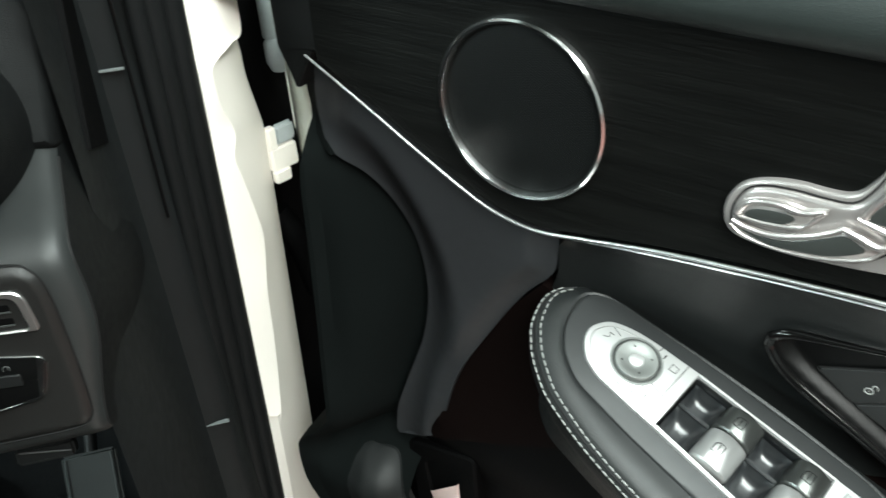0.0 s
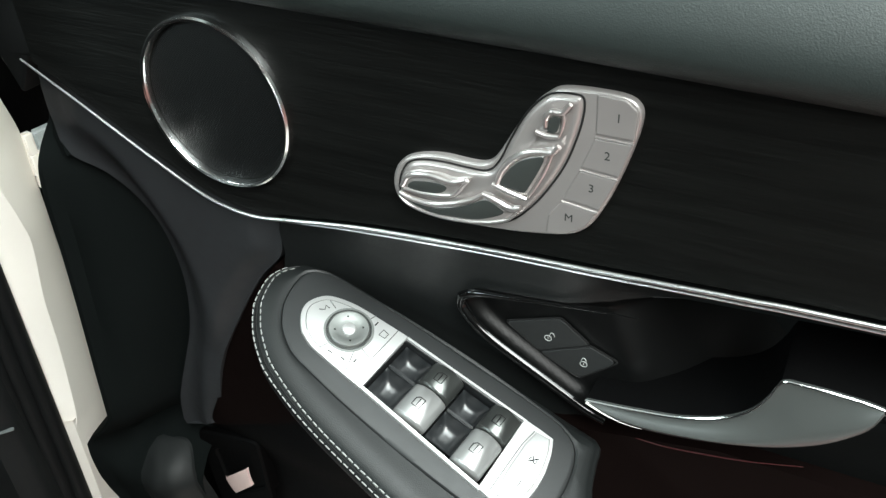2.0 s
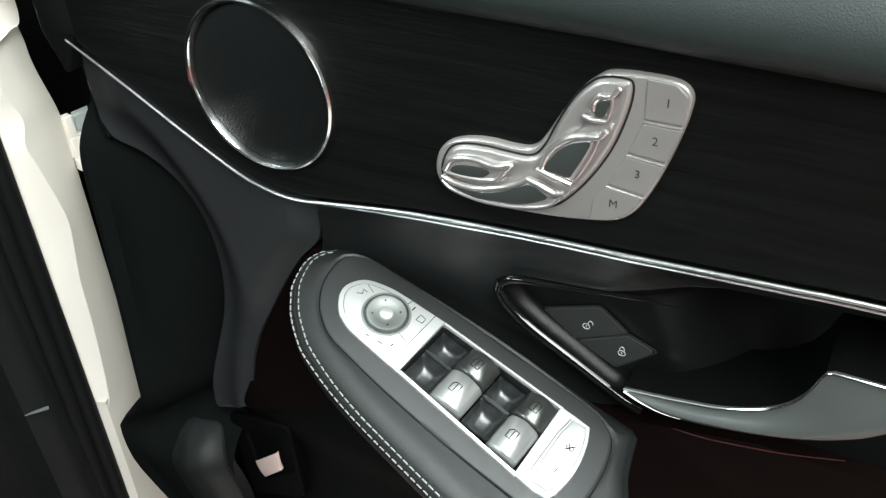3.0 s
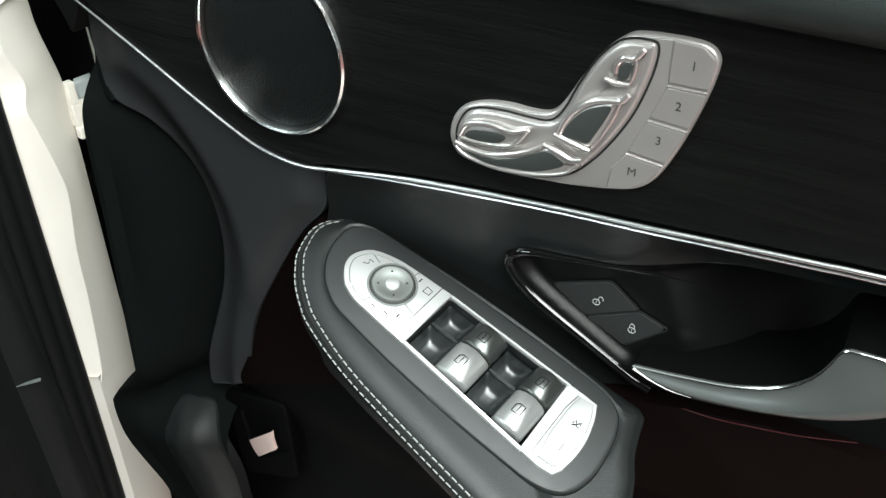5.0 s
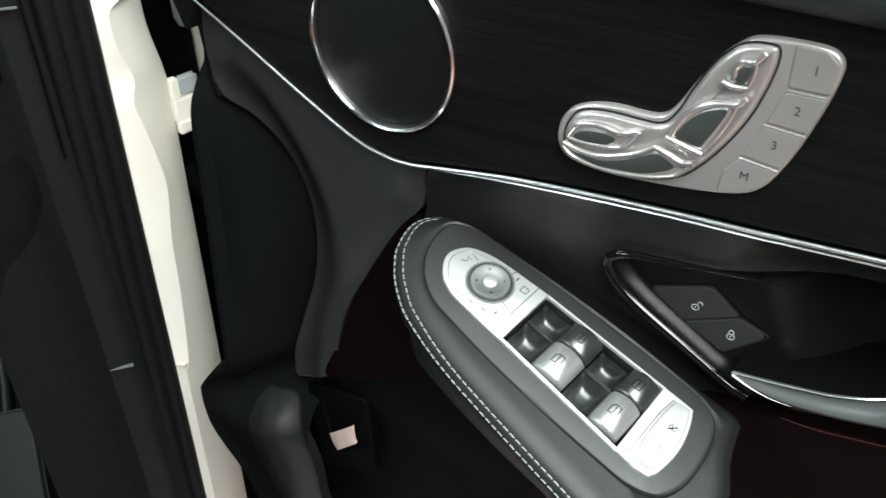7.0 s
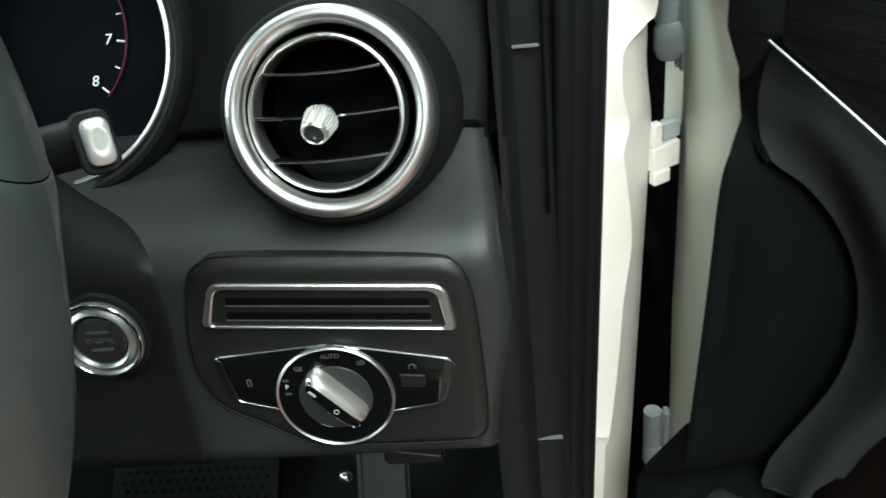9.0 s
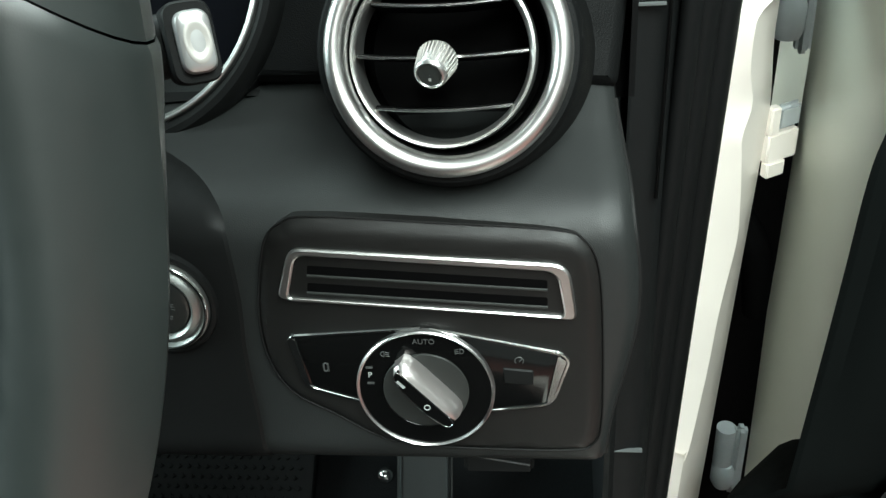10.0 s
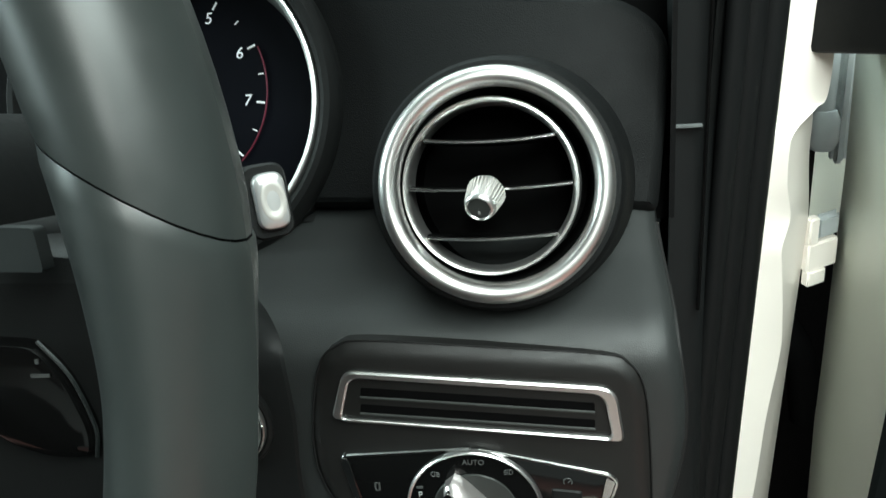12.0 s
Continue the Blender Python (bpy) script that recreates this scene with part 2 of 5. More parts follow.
def box(x0, x1, y0, y1, z0, z1, r=0.0, bm=None):
    bm = bm or bmesh.new()
    start = len(bm.verts)
    c = bmesh.ops.create_cube(bm, size=1.0)
    for v in c["verts"]:
        v.co = Vector((x0 + (v.co.x + 0.5) * (x1 - x0), y0 + (v.co.y + 0.5) * (y1 - y0), z0 + (v.co.z + 0.5) * (z1 - z0)))
    if r > 0:
        edges = list({e for v in c["verts"] for e in v.link_edges})
        bmesh.ops.bevel(bm, geom=edges, offset=r, segments=3, affect="EDGES")
    return bm


def sheet(rows, bm=None):
    """A surface through rows of points, all rows of the same length."""
    bm = bm or bmesh.new()
    vs = [[bm.verts.new(q) for q in row] for row in rows]
    for a, b in zip(vs, vs[1:]):
        for i in range(len(a) - 1):
            bm.faces.new((a[i], a[i + 1], b[i + 1], b[i]))
    return bm


def patch(outline, height, step, rim=0.012):
    """A relief over an outline: inner points on a grid, height(x, y) for each; the rim turns back."""
    from_out = [Vector((q.x, q.y)) for q in outline]
    xs, ys = [q.x for q in from_out], [q.y for q in from_out]
    pts = list(from_out)
    k = len(pts)

    def inside(x, y):
        hit = False
        for i in range(k):
            a, b = from_out[i - 1], from_out[i]
            if (a.y > y) != (b.y > y) and x < (b.x - a.x) * (y - a.y) / (b.y - a.y) + a.x:
                hit = not hit
        return hit

    def near(x, y):
        return min((q - Vector((x, y))).length for q in from_out)

    x = min(xs) + step * 0.5
    while x < max(xs):
        y = min(ys) + step * 0.5
        while y < max(ys):
            if inside(x, y) and near(x, y) > 0.45 * step:
                pts.append(Vector((x, y)))
            y += step
        x += step
    verts, _, faces, _, _, _ = geometry.delaunay_2d_cdt(pts, [(i, (i + 1) % k) for i in range(k)], [list(range(k))], 1, 1e-6)
    bm = bmesh.new()
    vs = [bm.verts.new((v.x, v.y, height(v.x, v.y))) for v in verts]
    for f in faces:
        try:
            bm.faces.new([vs[i] for i in f])
        except ValueError:
            pass
    edge = [e for e in bm.edges if e.is_boundary]
    ext = bmesh.ops.extrude_edge_only(bm, edges=edge)
    for g in ext["geom"]:
        if isinstance(g, bmesh.types.BMVert):
            g.co.z -= rim
    return bm


def away(x, y, line):
    """Distance of a point from a polyline."""
    q = Vector((x, y))
    best = 9.0
    for a, b in zip(line, line[1:]):
        d = b - a
        t = max(0.0, min(1.0, (q - a).dot(d) / max(1e-12, d.length_squared)))
        best = min(best, (a + d * t - q).length)
    return best


def step_up(x):
    x = max(0.0, min(1.0, x))
    return x * x * (3 - 2 * x)


def text_mesh(body, size, m, depth=0.0002, shear=0.0):
    """Raised lettering as a bmesh, centred at m."""
    cu = bpy.data.curves.new("lettering", "FONT")
    cu.body, cu.size, cu.extrude, cu.align_x, cu.align_y, cu.shear = body, size, depth, "CENTER", "CENTER", shear
    tmp = bpy.data.objects.new("lettering", cu)
    me = bpy.data.meshes.new_from_object(tmp)
    bm = bmesh.new()
    bm.from_mesh(me)
    bm.transform(m)
    bpy.data.objects.remove(tmp)
    bpy.data.meshes.remove(me)
    return bm


def seam(path, parent, mat, r, dash, gap, name="stitch"):
    """Separate stitches along a 3D path, each an object on one shared mesh."""
    bm = tube([(-0.5 * dash, 0, -0.3 * r), (-0.35 * dash, 0, r * 0.5), (0.35 * dash, 0, r * 0.5), (0.5 * dash, 0, -0.3 * r)], r, sides=6)
    first = part(name, bm, mat, parent)
    pos, want, n = 0.0, 0.0, 0
    for a, b in zip(path, path[1:]):
        d = b - a
        while want <= pos + d.length:
            p = a + d * ((want - pos) / d.length)
            x = d.normalized()
            z = Vector((0, 0, 1)) - x * x.z
            z.normalize()
            y = z.cross(x)
            m = Matrix.Translation(p) @ Matrix((x, y, z)).transposed().to_4x4()
            ob = first if n == 0 else new(name, first.data)
            ob.parent = parent
            ob.matrix_local = m
            n += 1
            want += dash + gap
        pos += d.length

# ---- local frames: door, dashboard, lower switch panel, armrest ----
DOOR = Matrix(((0.6347, 0, -0.7727, 0.1864), (-0.7727, 0, -0.6347, 0.1531), (0, 1, 0, 0), (0, 0, 0, 1)))
TILT = radians(22.57)
DASH = Matrix(((1, 0, 0, 0), (0, math.sin(TILT), -math.cos(TILT), 0), (0, math.cos(TILT), math.sin(TILT), 0.95), (0, 0, 0, 1)))
PANEL = DASH @ Matrix.Translation((0, -0.065, 0)) @ Matrix.Rotation(radians(16), 4, "X")
ARM = Matrix(((0.50239, 0.86363, 0.04175, 0.38179), (-0.80251, 0.48372, -0.34927, -0.11734), (-0.32184, 0.14197, 0.93609, 0.79801), (0, 0, 0, 1)))

# ---- setting: showroom and car shell ----
bm = sheet([[(-6, -6, 0), (6, -6, 0)], [(-6, 6, 0), (6, 6, 0)]])
tagged(part("floor", bm, TILE, smooth=False), "unseen floor, reddish brown for its reflected light", "floor", kind="structure")
for nm, a, b in (("wall_north", (-6, 6), (6, 6)), ("wall_east", (6, 6), (6, -6)), ("wall_south", (6, -6), (-6, -6)), ("wall_west", (-6, -6), (-6, 6))):
    dx, dy = (b[0] - a[0]), (b[1] - a[1])
    bm = box(min(a[0], b[0]) - 0.1, max(a[0], b[0]) + 0.1, min(a[1], b[1]) - 0.1, max(a[1], b[1]) + 0.1, 0, 3.4)
    tagged(part(nm, bm, WALLM, smooth=False), "plain pale grey showroom wall", "wall", kind="structure")
bm = box(-6.1, 6.1, -6.1, 6.1, 3.4, 3.5)
tagged(part("ceiling", bm, WALLM, smooth=False), "plain pale grey showroom ceiling", "ceiling", kind="structure")

# door pillar: painted post creased along a shadow's edge, rubber seal and dark inner trim
pillar = thing("door_pillar", Matrix.Identity(4), "white painted front door pillar beside black seal", "pillar", kind="structure")
PA, PB = Vector((0.1568, 0.1934, 0)), Vector((0.1998, 0.2436, 0))
ALONG = (PB - PA).normalized()
OUT = Vector((ALONG.y, -ALONG.x, 0))


def at_pillar(a, o, z):
    lean = Vector((0.0267, -0.0387, 0)) * (z - 0.8)
    return PA + ALONG * a + OUT * o + Vector((0, 0, z)) + lean


# The wavy crest shapes a shadow outline into the one white post.
SHADE_EDGE = spline([(0.20, 0.0), (0.485, 0.0), (0.50, 0.006), (0.52, 0.012), (0.60, 0.020), (0.66, 0.023), (0.715, 0.031), (0.745, 0.028), (0.79, 0.018), (0.812, 0.013), (0.833, 0.019), (0.86, 0.009), (0.885, 0.006), (0.896, 0.010), (0.904, 0.034), (0.912, 0.048), (0.97, 0.046), (1.10, 0.044)], n=8)
lit, shaded = [], []
for q in SHADE_EDGE:
    z, w = q.x, max(0.004, q.y)
    wide = 0.073 - 0.014 * step_up((z - 0.80) / 0.08) - 0.010 * step_up((z - 0.88) / 0.06)
    if z < 0.49:
        w = 0.004
    crest = 0.0065
    lit.append([at_pillar(a, o, z) for a, o in ((-0.004, -0.03), (-0.001, -0.010), (0.0, -0.0075), (0.0008, -0.0068), (w * 0.5 + 0.001, 0.5 * (crest - 0.0068)), (w + 0.001, crest))])
    shaded.append([at_pillar(a, o, z) for a, o in ((w + 0.001, crest), (0.5 * (w + 0.001 + wide - 0.004), 0.5 * (crest - 0.0038)), (wide - 0.004, -0.0038), (wide - 0.001, -0.0054), (wide, -0.009), (wide, -0.05), (wide - 0.012, -0.080))])
part("post", sheet(shaded), WHITE, pillar)
part("lit_face", sheet(lit), WHITE, pillar, "white post face, tilted to show as the lit side")
for k, (a, o, r) in enumerate(((-0.0075, -0.006, 0.0080), (-0.022, -0.010, 0.0070), (-0.036, -0.012, 0.006))):
    bm = tube([at_pillar(a, o, z) for z in (0.2, 0.5, 0.7, 0.85, 1.0, 1.15)], r, sides=14, up=ALONG, flat=1.3 if k else 1.15)
    part("rubber_seal", bm, RUBBER, pillar, "black rubber door seal")
bm = sheet([[at_pillar(-0.045 + i * 0.011, -0.020 + 0.002 * math.sin(i * 2.1), z) for i in range(5)] for z in (0.2, 0.5, 0.8, 1.0, 1.15)])
part("seal_backing", bm, PLASTIC, pillar)
# inner trim between the dashboard end and the seal
side_rows = []
for z in (0.10, 0.35, 0.56, 0.70, 0.76, 0.80, 0.84, 0.90, 1.00, 1.15):
    rise = step_up((z - 0.76) / 0.09)
    y0 = -0.025 + 0.085 * rise
    side_rows.append([(0.070 + 0.0125 * rise, y0, z), (0.078 + 0.006 * rise, max(0.03, y0 + 0.015), z), (0.082 + 0.0045 * rise, 0.10, z), (0.087, 0.148, z), (0.094, 0.160, z), (0.104, 0.163, z), (0.112, 0.164, z), (0.120, 0.172, z), (0.124, 0.19, z)])
part("pillar_trim", sheet(side_rows), TRIMSKIN, pillar)
part("trim_seam", box(0.094, 0.111, 0.1575, 0.1605, 0.9155, 0.9168), SEAMLINE, pillar)
part("trim_seam", tube([(0.1125, 0.160, 0.79), (0.1135, 0.160, 0.88), (0.1145, 0.160, 1.1)], 0.0014, sides=6), GLOSS, pillar)
part("trim_seam", box(0.094, 0.1155, 0.1592, 0.1640, 0.5600, 0.5606), SEAMLINE, pillar)

# floor of the cabin, bulkhead and sill
bm = sheet([[(x, y, z) for y, z in ((-1.6, 0.14), (0.40, 0.14), (0.50, 0.17), (0.58, 0.26), (0.62, 0.60), (0.62, 1.0))] for x in (-1.2, -0.6, 0.10)])
tagged(part("cabin_floor", bm, CARPET), "black carpeted footwell floor and bulkhead", "car floor", kind="structure")
bm = box(0.135, 0.22, -1.7, 0.20, 0.06, 0.15, r=0.02)
tagged(part("door_sill", bm, WHITE), "white painted door sill", "sill", kind="structure")
bm = box(0.30, 1.0, 0.50, 1.5, 0.35, 0.98, r=0.04)
tagged(part("front_wing", bm, WHITE), "white painted front wing outside the hinge gap", "car wing", kind="structure")

bm = box(-1.25, 0.12, 0.63, 0.67, 0.12, 0.98)
tagged(part("bulkhead", bm, CARPET, smooth=False), "black padded bulkhead behind dashboard", "bulkhead", kind="structure")
bm = box(0.100, 0.122, 0.19, 0.67, 0.12, 0.98)
tagged(part("kick_panel", bm, CARPET, smooth=False), "black footwell side panel", "car interior", kind="structure")
bm = box(-1.35, 0.06, -1.5, -0.02, 1.42, 1.47, r=0.02)
tagged(part("headliner", bm, PLASTIC), "plain black cabin roof lining", "car roof", kind="structure")
bm = box(-1.35, -1.28, -1.5, 0.40, 0.20, 0.98, r=0.02)
tagged(part("far_side_trim", bm, PLASTIC), "plain black far side of cabin", "car interior", kind="structure")
bm = box(-1.30, 0.04, -1.45, -1.35, 0.20, 1.10, r=0.02)
tagged(part("rear_partition", bm, PLASTIC), "plain black rear of cabin", "car interior", kind="structure")

# ---- the open door ----
door = thing("car_door", DOOR, "open car door with black leather and dark wood inner trim", "car door")
STRIP = spline([(0.066, 0.9385), (0.085, 0.929), (0.130, 0.9055), (0.174, 0.8815), (0.212, 0.8625), (0.236, 0.8555), (0.259, 0.8540), (0.287, 0.8585), (0.344, 0.8680), (0.420, 0.8757), (0.484, 0.8803), (0.556, 0.8860), (0.62, 0.890), (0.95, 0.905)], n=8)


def strip_z(s):
    for a, b in zip(STRIP, STRIP[1:]):
        if a.x <= s <= b.x:
            return a.y + (b.y - a.y) * (s - a.x) / (b.x - a.x)
    return STRIP[0].y if s < STRIP[0].x else STRIP[-1].y


# painted shell
JAMB_FRONT = [(0.070, -0.060), (0.050, -0.034), (0.036, -0.040), (-0.010, -0.072), (-0.064, -0.110), (-0.068, -0.117), (-0.060, -0.150), (0.02, -0.165), (0.95, -0.165)]
rows = []
for z, sh in ((0.20, 0.0), (0.40, 0.0), (0.54, -0.003), (0.62, -0.005), (0.66, -0.004), (0.72, -0.004), (0.84, -0.004), (0.92, -0.006), (0.935, -0.006)):
    rows.append([(s + (sh if s < 0.9 else 0), z, n) for s, n in JAMB_FRONT])
shell = part("door_shell", sheet(rows), JAMB, door, "white painted door shell edge")
part("shell_top", slab([Vector((s, n)) for s, n in JAMB_FRONT], [(0, 0), (0, 0.002)]), PLASTIC, door).matrix_local = Matrix(((1, 0, 0, 0.01), (0, 0, 1, 0.932), (0, 1, 0, 0), (0, 0, 0, 1)))
part("corner_trim", slab(rounded([(0.045, 0.950), (0.083, 0.940), (0.083, 1.08), (-0.050, 1.08), (-0.052, 0.9385), (0.0, 0.9460)], 0.006), soft(-0.10, -0.030, 0.006)), PLASTIC, door)

part("corner_cover", slab(rounded([(0.058, 0.900), (0.0780, 0.9315), (0.0852, 0.9300), (0.0852, 1.002), (0.044, 1.002), (0.044, 0.930)], 0.003), soft(-0.06, -0.004, 0.003)), PLASTIC, door)

# wood trim
TOP = 0.9935
wood = [Vector((0.0855, 1.000))] + [Vector((q.x, q.y + 0.001)) for q in STRIP if q.x >= 0.085] + [Vector((0.95, TOP - 0.004)), Vector((0.62, TOP - 0.004)), Vector((0.45, TOP + 0.001)), Vector((0.30, TOP + 0.003))]
part("wood_trim", slab(wood, [(0, -0.012), (0, -0.001), (0.0012, 0.0002)]), WOOD, door, "black open-pore ash wood trim")
# padded top rail
rows = []
for s, dz in ((0.0855, 0.006), (0.15, 0.005), (0.30, 0.003), (0.45, 0.001), (0.60, -0.003), (0.95, -0.006)):
    prof = [(TOP - 0.004, -0.008), (TOP - 0.001, 0.001), (TOP + 0.002, 0.007), (TOP + 0.007, 0.012), (TOP + 0.015, 0.0145), (TOP + 0.028, 0.012), (TOP + 0.042, 0.003), (TOP + 0.055, -0.012), (TOP + 0.064, -0.035), (TOP + 0.068, -0.07), (TOP + 0.060, -0.12)]
    rows.append([(s, z + dz, n) for z, n in prof])
part("top_padding", sheet(rows), PAD, door, "dark grained soft padded top rail")
# chrome strips
base = [(q.x, q.y, 0.0030) for q in STRIP if q.x >= 0.0775]
part("trim_strip", tube(base, 0.0013, sides=10, taper=lambda t: 0.65 + 0.35 * min(1, t * 3)), TRIMCHROME, door, "bright chrome trim strip")
low = [(q.x, q.y - 0.0029 * step_up((q.x - 0.24) / 0.12) - 0.0006, 0.0022) for q in STRIP if q.x >= 0.235]
part("trim_strip", tube(low, 0.0008, sides=8), TRIMCHROME, door, "thin second chrome strip")

# front sweep of soft trim, with its rolled edge over the dark recess
LEFT = spline([(0.070, 0.934), (0.066, 0.910), (0.0635, 0.890), (0.066, 0.872), (0.080, 0.8535), (0.101, 0.838), (0.122, 0.812), (0.1355, 0.784), (0.1410, 0.754), (0.1395, 0.724), (0.1320, 0.690), (0.1195, 0.655), (0.1070, 0.622), (0.0980, 0.595), (0.093, 0.567)], n=7)
RIGHT = spline([(0.262, 0.850), (0.262, 0.836), (0.258, 0.812), (0.236, 0.786), (0.206, 0.738), (0.174, 0.679), (0.1535, 0.615), (0.147, 0.590)], n=5)
sweep = [Vector((q.x, q.y - 0.001)) for q in STRIP if 0.0775 <= q.x < 0.26] + RIGHT + [Vector((0.120, 0.5735)), Vector((0.095, 0.5610))] + LEFT[::-1]


FLANGE = spline([(0.955, -0.055), (0.90, -0.050), (0.88, -0.042), (0.872, -0.030), (0.858, -0.006), (0.845, 0.004), (0.82, 0.008), (0.78, 0.010), (0.72, 0.014), (0.62, 0.022), (0.56, 0.025), (0.52, 0.026), (0.48, 0.022), (0.40, 0.010), (0.30, 0.0), (0.20, 0.0)], n=3)


def flange_s(z):
    return 0.057 - 0.045 * step_up((0.60 - z) / 0.06) + 0.028 * step_up((0.50 - z) / 0.10)




def left_s(z):
    """Where the sweep's inner edge runs at a height."""
    for a, b in zip(LEFT, LEFT[1:]):
        if a.y >= z >= b.y and z < 0.866:
            return a.x + (b.x - a.x) * (a.y - z) / max(1e-6, a.y - b.y)
    return 0.045 if z < 0.7 else 0.060


def recess_h(s, z):
    """The dark front panel behind the sweep: a bowl above, flatter below."""
    n0 = FLANGE[-1].y
    for a, b in zip(FLANGE, FLANGE[1:]):
        if a.x >= z >= b.x:
            n0 = a.y + (b.y - a.y) * (a.x - z) / max(1e-6, a.x - b.x)
            break
    s0 = flange_s(z) + 0.4 * min(0.0, n0)
    bowl = step_up((z - 0.500) / 0.07)
    t = max(0.0, (s - s0 - 0.010) / (0.19 - s0))
    reach = max(0.14, (left_s(z) - s0 - 0.010) / (0.19 - s0))
    deep = n0 - 0.009 + (-0.037 - n0) * step_up(t / reach * 0.95)
    flat = n0 - 0.005 + (-0.034 - n0) * step_up(t * 0.9)
    return deep * bowl + flat * (1 - bowl)


def sweep_h(s, z):
    d = away(s, z, LEFT)
    e = away(s, z, RIGHT)
    low = step_up((0.68 - z) / 0.14)
    edge = 0.003 - 0.031 * step_up((s - 0.040) / 0.095)
    h = -0.004 + (edge + 0.004) * (1 - step_up(d / 0.048)) * (1 - 0.4 * low) - 0.010 * (1 - step_up(e / 0.020)) - 0.016 * low
    return h - plug_h(s, z)


def plug_h(s, z):
    """How far the upper front end of the sweep rolls back."""
    return 0.034 * step_up((0.098 - s) / 0.080) * step_up((z - 0.845) / 0.03)


# Front end of the sweep as its own piece, coloured as if in shade.
plug = spline([(0.070, 0.934), (0.052, 0.940), (0.040, 0.920), (0.034, 0.895), (0.036, 0.876), (0.046, 0.8665), (0.064, 0.8605), (0.080, 0.8535), (0.066, 0.872), (0.0635, 0.890), (0.066, 0.910)], closed=True, n=4)
part("shaded_sweep_end", patch(plug, lambda s, z: -0.0055 - plug_h(s, z), 0.005, rim=0.015), RECESS, door, "front end of the sweep, coloured dark for shade")


part("front_sweep", patch(sweep, sweep_h, 0.0038, rim=0.02), SAIL, door, "smooth dark grey front sweep of door trim")
rows = []
for q in FLANGE:
    z, n0 = q.x, q.y
    s0 = flange_s(z) + 0.4 * min(0.0, n0)
    bowl = step_up((z - 0.500) / 0.07)
    row = [(s0 - 0.012, z, -0.050), (s0 - 0.006, z, n0 - 0.022), (s0 - 0.002, z, n0 - 0.004), (s0, z, n0), (s0 + 0.004, z, n0 - 0.001), (s0 + 0.010, z, n0 - 0.005 - 0.004 * bowl)]
    reach_s = 0.20 - 0.085 * step_up((0.59 - z) / 0.05)
    for k in range(1, 17):
        s = s0 + 0.010 + (reach_s - s0 - 0.010) * k / 16
        row.append((s, z, recess_h(s, z)))
    rows.append(row)
part("recess_panel", sheet(rows), RECESS, door, "dark recessed front panel with rolled edge")

# leather band under the strip, reaching under the armrest and round the handle pocket
bez_top = spline([(0.95, 0.865), (0.70, 0.858), (0.58, 0.8500), (0.490, 0.8415), (0.430, 0.8345), (0.4085, 0.8315), (0.3985, 0.8260)], n=5)
bez_low = spline([(0.3985, 0.8260), (0.3985, 0.8170), (0.412, 0.8020), (0.448, 0.7800), (0.478, 0.7625), (0.492, 0.7575)], n=5)
band = [Vector((q.x, q.y - 0.0066)) for q in STRIP if q.x >= 0.268] + bez_top[:-1] + bez_low + [Vector((0.485, 0.735)), Vector((0.40, 0.72)), Vector((0.28, 0.75)), Vector((0.250, 0.780)), Vector((0.262, 0.815)), Vector((0.2640, 0.838))]


def band_h(s, z):
    d = strip_z(s) - z
    roll = step_up((s - 0.455) / 0.07) * step_up((d - 0.006) / 0.030)
    return -0.024 * roll - 0.001 - 0.008 * step_up(d / 0.012) - 0.006 * step_up(d / 0.05) - 0.010 * step_up((d - 0.04) / 0.06)


part("leather_band", patch(band, band_h, 0.008), LEATHER, door, "black leather band under the chrome strip")

# handle pocket
POCKET = material("pocket_black", (0.0030, 0.0031, 0.0031), 0.34, var=0.1, rough_var=0.05, spec=0.15)
pocket = [Vector((0.95, 0.87))] + bez_top + bez_low + [Vector((0.52, 0.752)), Vector((0.60, 0.745)), Vector((0.95, 0.76))]


def pocket_h(s, z):
    d = min(away(s, z, bez_top), away(s, z, bez_low))
    e = (s - 0.4592) * 0.523 + (z - 0.8214) * 0.853
    return -0.024 * step_up((e + 0.001) / 0.075) - 0.0155 - 0.0070 * step_up(d / 0.009) - 0.066 * step_up((s - 0.496 - 0.4 * (0.80 - z)) / 0.080)


part("handle_pocket", patch(pocket, pocket_h, 0.0026), POCKET, door, "deep glossy black door handle pocket")
rim = [(q.x, q.y, -0.013 + 0.003 * step_up((0.5 - q.x) / 0.1)) for q in bez_top[14:] + bez_low[1:]]
part("pocket_rim", tube(rim, 0.0034, sides=10, flat=0.8, taper=lambda t: min(1.0, 0.1 + 3.0 * t)), GLOSS, door, "glossy black rim of handle pocket")

# lower door
low_out = [Vector(q) for q in ((0.95, 0.76), (0.56, 0.755), (0.42, 0.73), (0.25, 0.80), (0.20, 0.74), (0.15, 0.62), (0.125, 0.576), (0.147, 0.588), (0.21, 0.622), (0.27, 0.655), (0.95, 0.66))]
base_out = [Vector(q) for q in ((0.95, 0.657), (0.27, 0.652), (0.21, 0.619), (0.147, 0.585), (0.073, 0.540), (0.05, 0.50), (0.05, 0.20), (0.95, 0.20))]


def low_h(s, z):
    return -0.024 - 0.020 * step_up((0.60 - z) / 0.08) + 0.012 * math.exp(-((s - 0.35) / 0.2) ** 2)


part("lower_panel", patch(low_out, low_h, 0.012), BROWN, door, "black lower door skin, tinted brown for red light")
part("pocket_panel", patch(base_out, lambda s, z: low_h(s, z) - 0.006, 0.016), VOID, door, "black lower door plastic")
